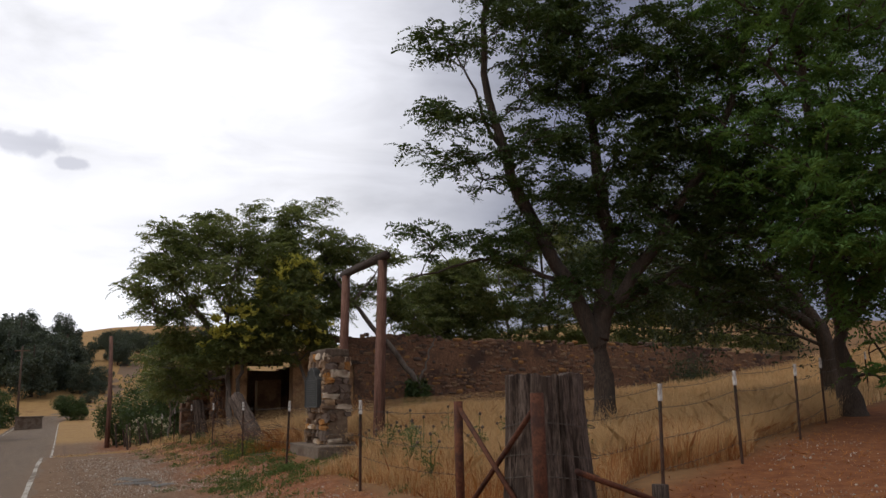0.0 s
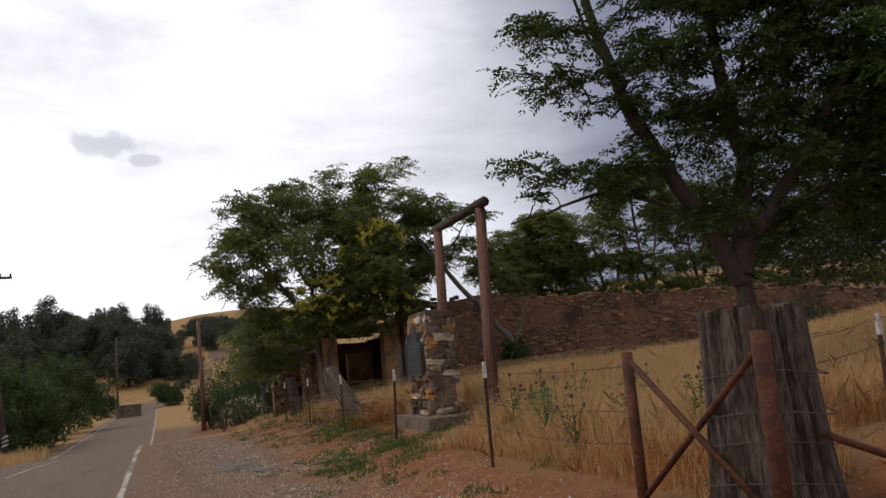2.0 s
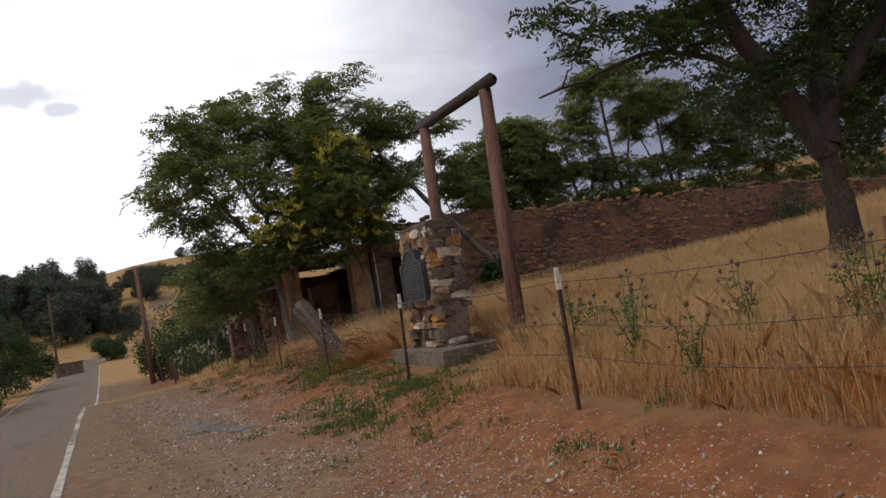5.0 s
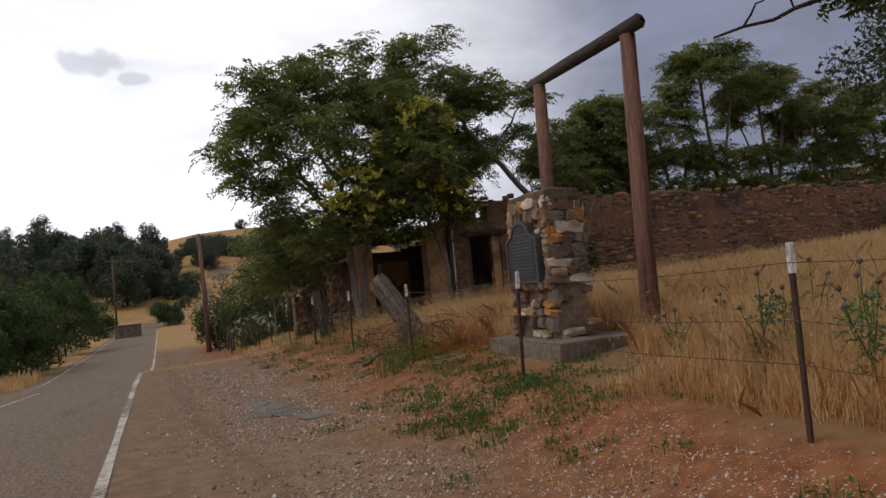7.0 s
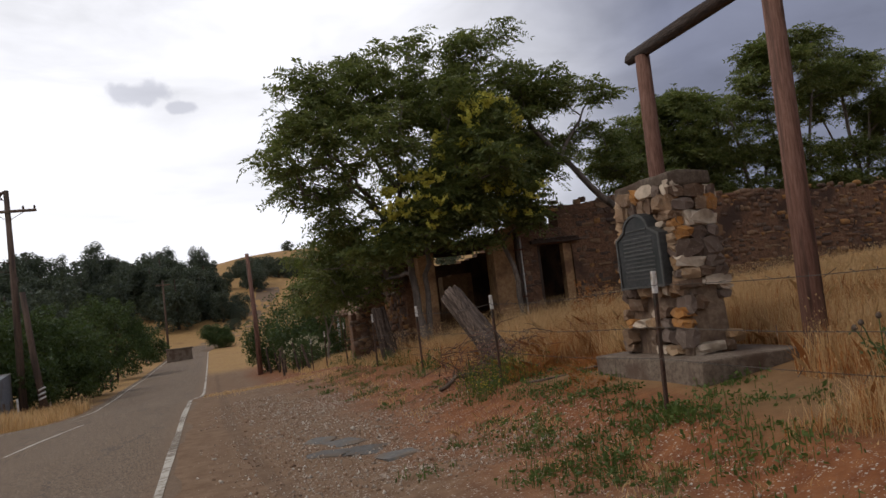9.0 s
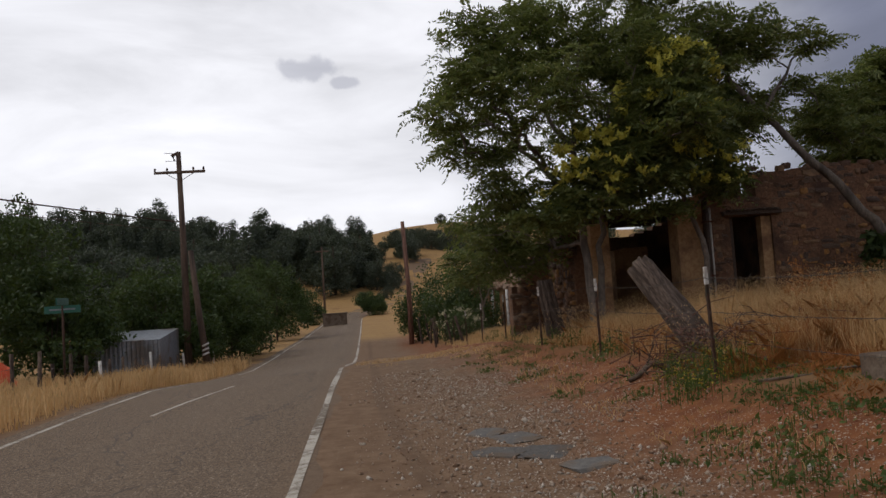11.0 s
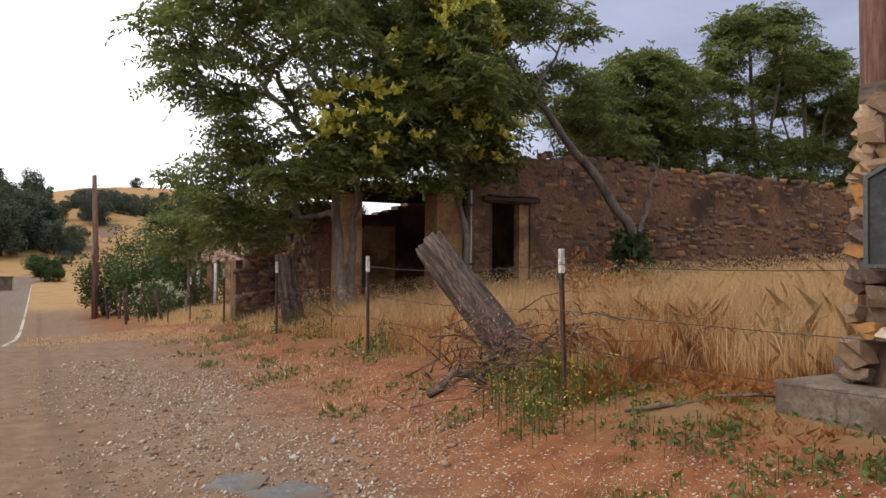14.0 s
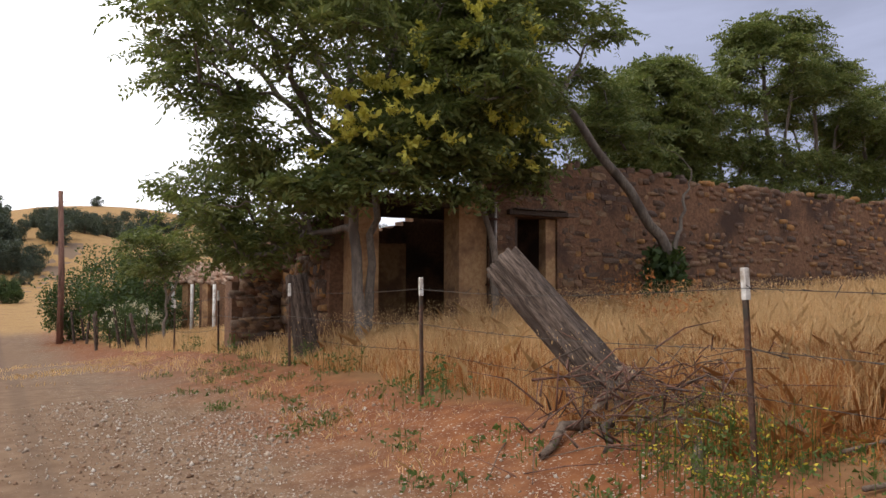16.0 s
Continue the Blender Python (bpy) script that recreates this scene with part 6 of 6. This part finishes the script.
# seed heads floating over the grass
n = 60000
gx_, gy_ = np.random.uniform(3.4, 11.0, n), np.random.uniform(6.0, 24.6, n)
m = in_field(gx_, gy_)
gx_, gy_ = gx_[m], gy_[m]
c = np.stack([gx_, gy_, land(gx_, gy_) + np.random.uniform(0.28, 0.66, len(gx_))], 1)
a = np.random.randn(len(c), 3) * 0.002 + np.array([0, 0, 0.009])
b = np.random.randn(len(c), 3) * 0.003
V = np.stack([c - a, c + b, c + a, c - b], 1).reshape(-1, 3)
tagged(put("grass_seed_heads", mesh_np("grass_seed_heads", V, np.arange(len(V)).reshape(-1, 4), M_STRAW)), "pale seed heads over the tall dry grass", "grass", kind="stuff")
sow("leaf_litter", 6000, (3.9, 12.0), (2.5, 9.5), 0.01, 0.07, 0.006, M_STRAW_RED, "dry leaf litter on bare dirt under the trees", lambda x, y: y - 0.46 * x < 4.3, 1.6)


def weed_patch(name, spots, per, spread, hmin, hmax, size, label, mat=M_WEED, flowers=0):
    """Low leafy weeds: stalks with small leaves."""
    P, Q = [], []
    for x0, y0 in spots:
        for _ in range(per):
            x, y = x0 + random.gauss(0, spread), y0 + random.gauss(0, spread)
            z = L(x, y)
            h = random.uniform(hmin, hmax)
            n = max(5, int(h * 60))
            t = np.random.uniform(0.1, 1, n)
            p = np.stack([x + np.random.randn(n) * 0.05, y + np.random.randn(n) * 0.05, z + t * h], 1)
            a, b = np.random.randn(n, 3) * size, np.random.randn(n, 3) * size * 0.6
            P.append(np.stack([p - a, p + b, p + a, p - b], 1).reshape(-1, 3))
            s = np.array([(x - 0.003, y, z - 0.02), (x + 0.003, y, z - 0.02), (x + 0.003, y, z + h), (x - 0.003, y, z + h)])
            P.append(s)
            if flowers and random.random() < 0.8:
                m = flowers
                c = np.stack([x + np.random.randn(m) * 0.07, y + np.random.randn(m) * 0.07, z + h * np.random.uniform(0.6, 1.1, m)], 1)
                a, b = np.random.randn(m, 3) * 0.0045, np.random.randn(m, 3) * 0.0045
                Q.append(np.stack([c - a, c + b, c + a, c - b], 1).reshape(-1, 3))
    V = np.vstack(P)
    o = tagged(put(name, mesh_np(name, V, np.arange(len(V)).reshape(-1, 4), mat)), label, "weeds", kind="stuff")
    if Q:
        V = np.vstack(Q)
        put("blossom", mesh_np("blossom", V, np.arange(len(V)).reshape(-1, 4), M_FLOWER), o)
    return o


weed_patch("green_weeds", [(3.15 + random.gauss(0, 0.55), random.gauss(13.4, 1.2)) for _ in range(70)], 13, 0.11, 0.02, 0.10, 0.012, "low green weeds around the monument plinth")
sow("dry_stubble", 9000, (3.4, 5.0), (14.8, 17.4), 0.02, 0.16, 0.003, M_STRAW_RED, "thin dry stubble on the dirt beside the plinth", lambda x, y: ~((x > 3.95) & (x < 5.2) & (y < 15.6)) & (patchy(x, y, 1.0, 31.0) > -0.15), 1.2)
weed_patch("green_weeds", [(random.uniform(3.2, 4.4), random.uniform(15.2, 16.8)) for _ in range(18)], 9, 0.1, 0.02, 0.07, 0.011, "green weeds between the plinth and the brush heap")
weed_patch("green_weeds", [(random.gauss(2.9, 0.45), random.uniform(8.5, 27)) for _ in range(70)], 9, 0.09, 0.02, 0.10, 0.012, "scattered green weeds on the bank")
weed_patch("yellow_flowering_weeds", [(3.35, 16.95), (3.2, 16.9), (3.55, 16.6), (3.45, 17.1), (3.7, 17.0), (3.1, 16.5)], 26, 0.2, 0.06, 0.36, 0.0085, "yellow-flowering weeds at the foot of the fence", flowers=7)


def thistle(x, y, h, seed):
    """A branching thistle: stems, toothed leaves and dry round heads."""
    r = random.Random(seed)
    z0_ = L(x, y)
    e = thing("thistle", (x, y, z0_), "green thistle with dry brown heads in dry grass", "thistle", "thistles in the field")
    stems_, leaves, heads = [], [], []
    for k in range(4):
        a = r.uniform(0, 6.28)
        top = np.array([math.cos(a) * 0.16, math.sin(a) * 0.16, 0]) * (k > 0) + np.array([0, 0, h * (1.0 if k == 0 else r.uniform(0.6, 0.92))])
        foot_ = np.array([0, 0, -0.03]) if k == 0 else np.array([0, 0, h * r.uniform(0.1, 0.35)])
        P = lerp_path(foot_, top, 6, 0.012)
        stems_.append(tube_np(P, np.linspace(0.008, 0.004, 6), 5))
        heads.append(tube_np([top - (0, 0, 0.012), top, top + (0, 0, 0.018), top + (0, 0, 0.032)], [0.006, 0.021, 0.019, 0.008], 7))
        n = int(13 * h)
        base = P[np.array([r.randrange(5) for _ in range(n)])] + np.random.randn(n, 3) * 0.012
        way = np.random.randn(n, 3) * np.array([1, 1, 0.25]) + np.array([0, 0, 0.35])
        leaves.append(fronds(base, way, 0.11, 3, 0.05, 0.02, 0.4, 0.7))
    for nm, q, mt in (("stem", stems_, M_WEED), ("leaves", leaves, M_THISTLE)):
        v, f = join_np(q)
        put(nm, mesh_np(nm, v, f, mt), e)
    for v, f in heads:
        put("seed_head", mesh_np("seed_head", v, f, M_DEADWOOD), e)


for k, (x, y, h) in enumerate(((4.15, 9.75, 0.85), (4.5, 10.1, 0.7), (4.2, 10.7, 0.8), (4.7, 11.0, 0.6), (5.5, 8.5, 0.75), (5.2, 8.2, 0.8), (4.05, 8.9, 0.6), (5.6, 11.6, 0.7), (4.9, 9.2, 0.7), (6.4, 9.4, 0.7), (4.4, 12.0, 0.5), (5.4, 12.6, 0.45), (6.0, 10.4, 0.6), (5.65, 8.15, 0.7), (5.35, 8.5, 0.65), (5.8, 8.4, 0.6))):
    thistle(x, y, h, k)
weed_patch("tall_weeds", [(6.6, 20.5), (7.2, 20.8), (6.9, 21.2), (8.0, 22.5), (9.6, 24.2)], 7, 0.3, 0.4, 0.95, 0.016, "tall seeding weeds before the wall", M_STRAW_RED)
weed_patch("dark_weeds", [(10.5, 24.2), (10.8, 24.3)], 40, 0.16, 0.4, 1.3, 0.05, "dark leafy growth at the foot of the leaning trunk", M_BUSH)
weed_patch("fence_weeds", [(3.4, y) for y in (20.1, 20.3, 22.5, 24.0, 27.0, 30.0)], 12, 0.2, 0.1, 0.35, 0.014, "green weeds along the fence foot")

# gravel: loose stones over the verge
n = 40000
px, py = np.random.triangular(-0.25, 1.9, 3.5, n), np.random.uniform(5.0, 24.0, n)
px[:4500], py[:4500] = np.random.uniform(3.9, 11.0, 4500), np.random.uniform(2.5, 8.5, 4500)
m = (patchy(px, py, 0.5, 12.0) + 0.15 * np.random.randn(n) > -0.05) & ((px < 3.5) | (py - 0.46 * px < 4.0))
px, py = px[m], py[m]
lowv = np.array([(0, 0, 0.5), (0.5, 0, 0), (0, 0.5, 0), (-0.5, 0, 0), (0, -0.5, 0), (0, 0, -0.5)])
lowf = np.array([(0, 1, 2), (0, 2, 3), (0, 3, 4), (0, 4, 1), (5, 2, 1), (5, 3, 2), (5, 4, 3), (5, 1, 4)])
s = np.random.gamma(1.5, 0.006, len(px)) + 0.006
base = np.stack([px, py, land(px, py) + s * 0.15], 1)
V = (lowv[None] * (s[:, None, None] * np.random.uniform(0.6, 1.4, (len(px), 1, 3))) + np.random.randn(len(px), 6, 3) * s[:, None, None] * 0.12 + base[:, None, :]).reshape(-1, 3)
F = (lowf[None] + (np.arange(len(px)) * 6)[:, None, None]).reshape(-1, 3)
GR = stone_mat("pale_gravel", [(0.34, 0.23, 0.16), (0.50, 0.40, 0.31), (0.30, 0.18, 0.11), (0.66, 0.58, 0.49)], True)
tagged(put("gravel", mesh_np("gravel", V, F, GR)), "loose pale gravel scattered over the dirt verge", "gravel", kind="stuff")
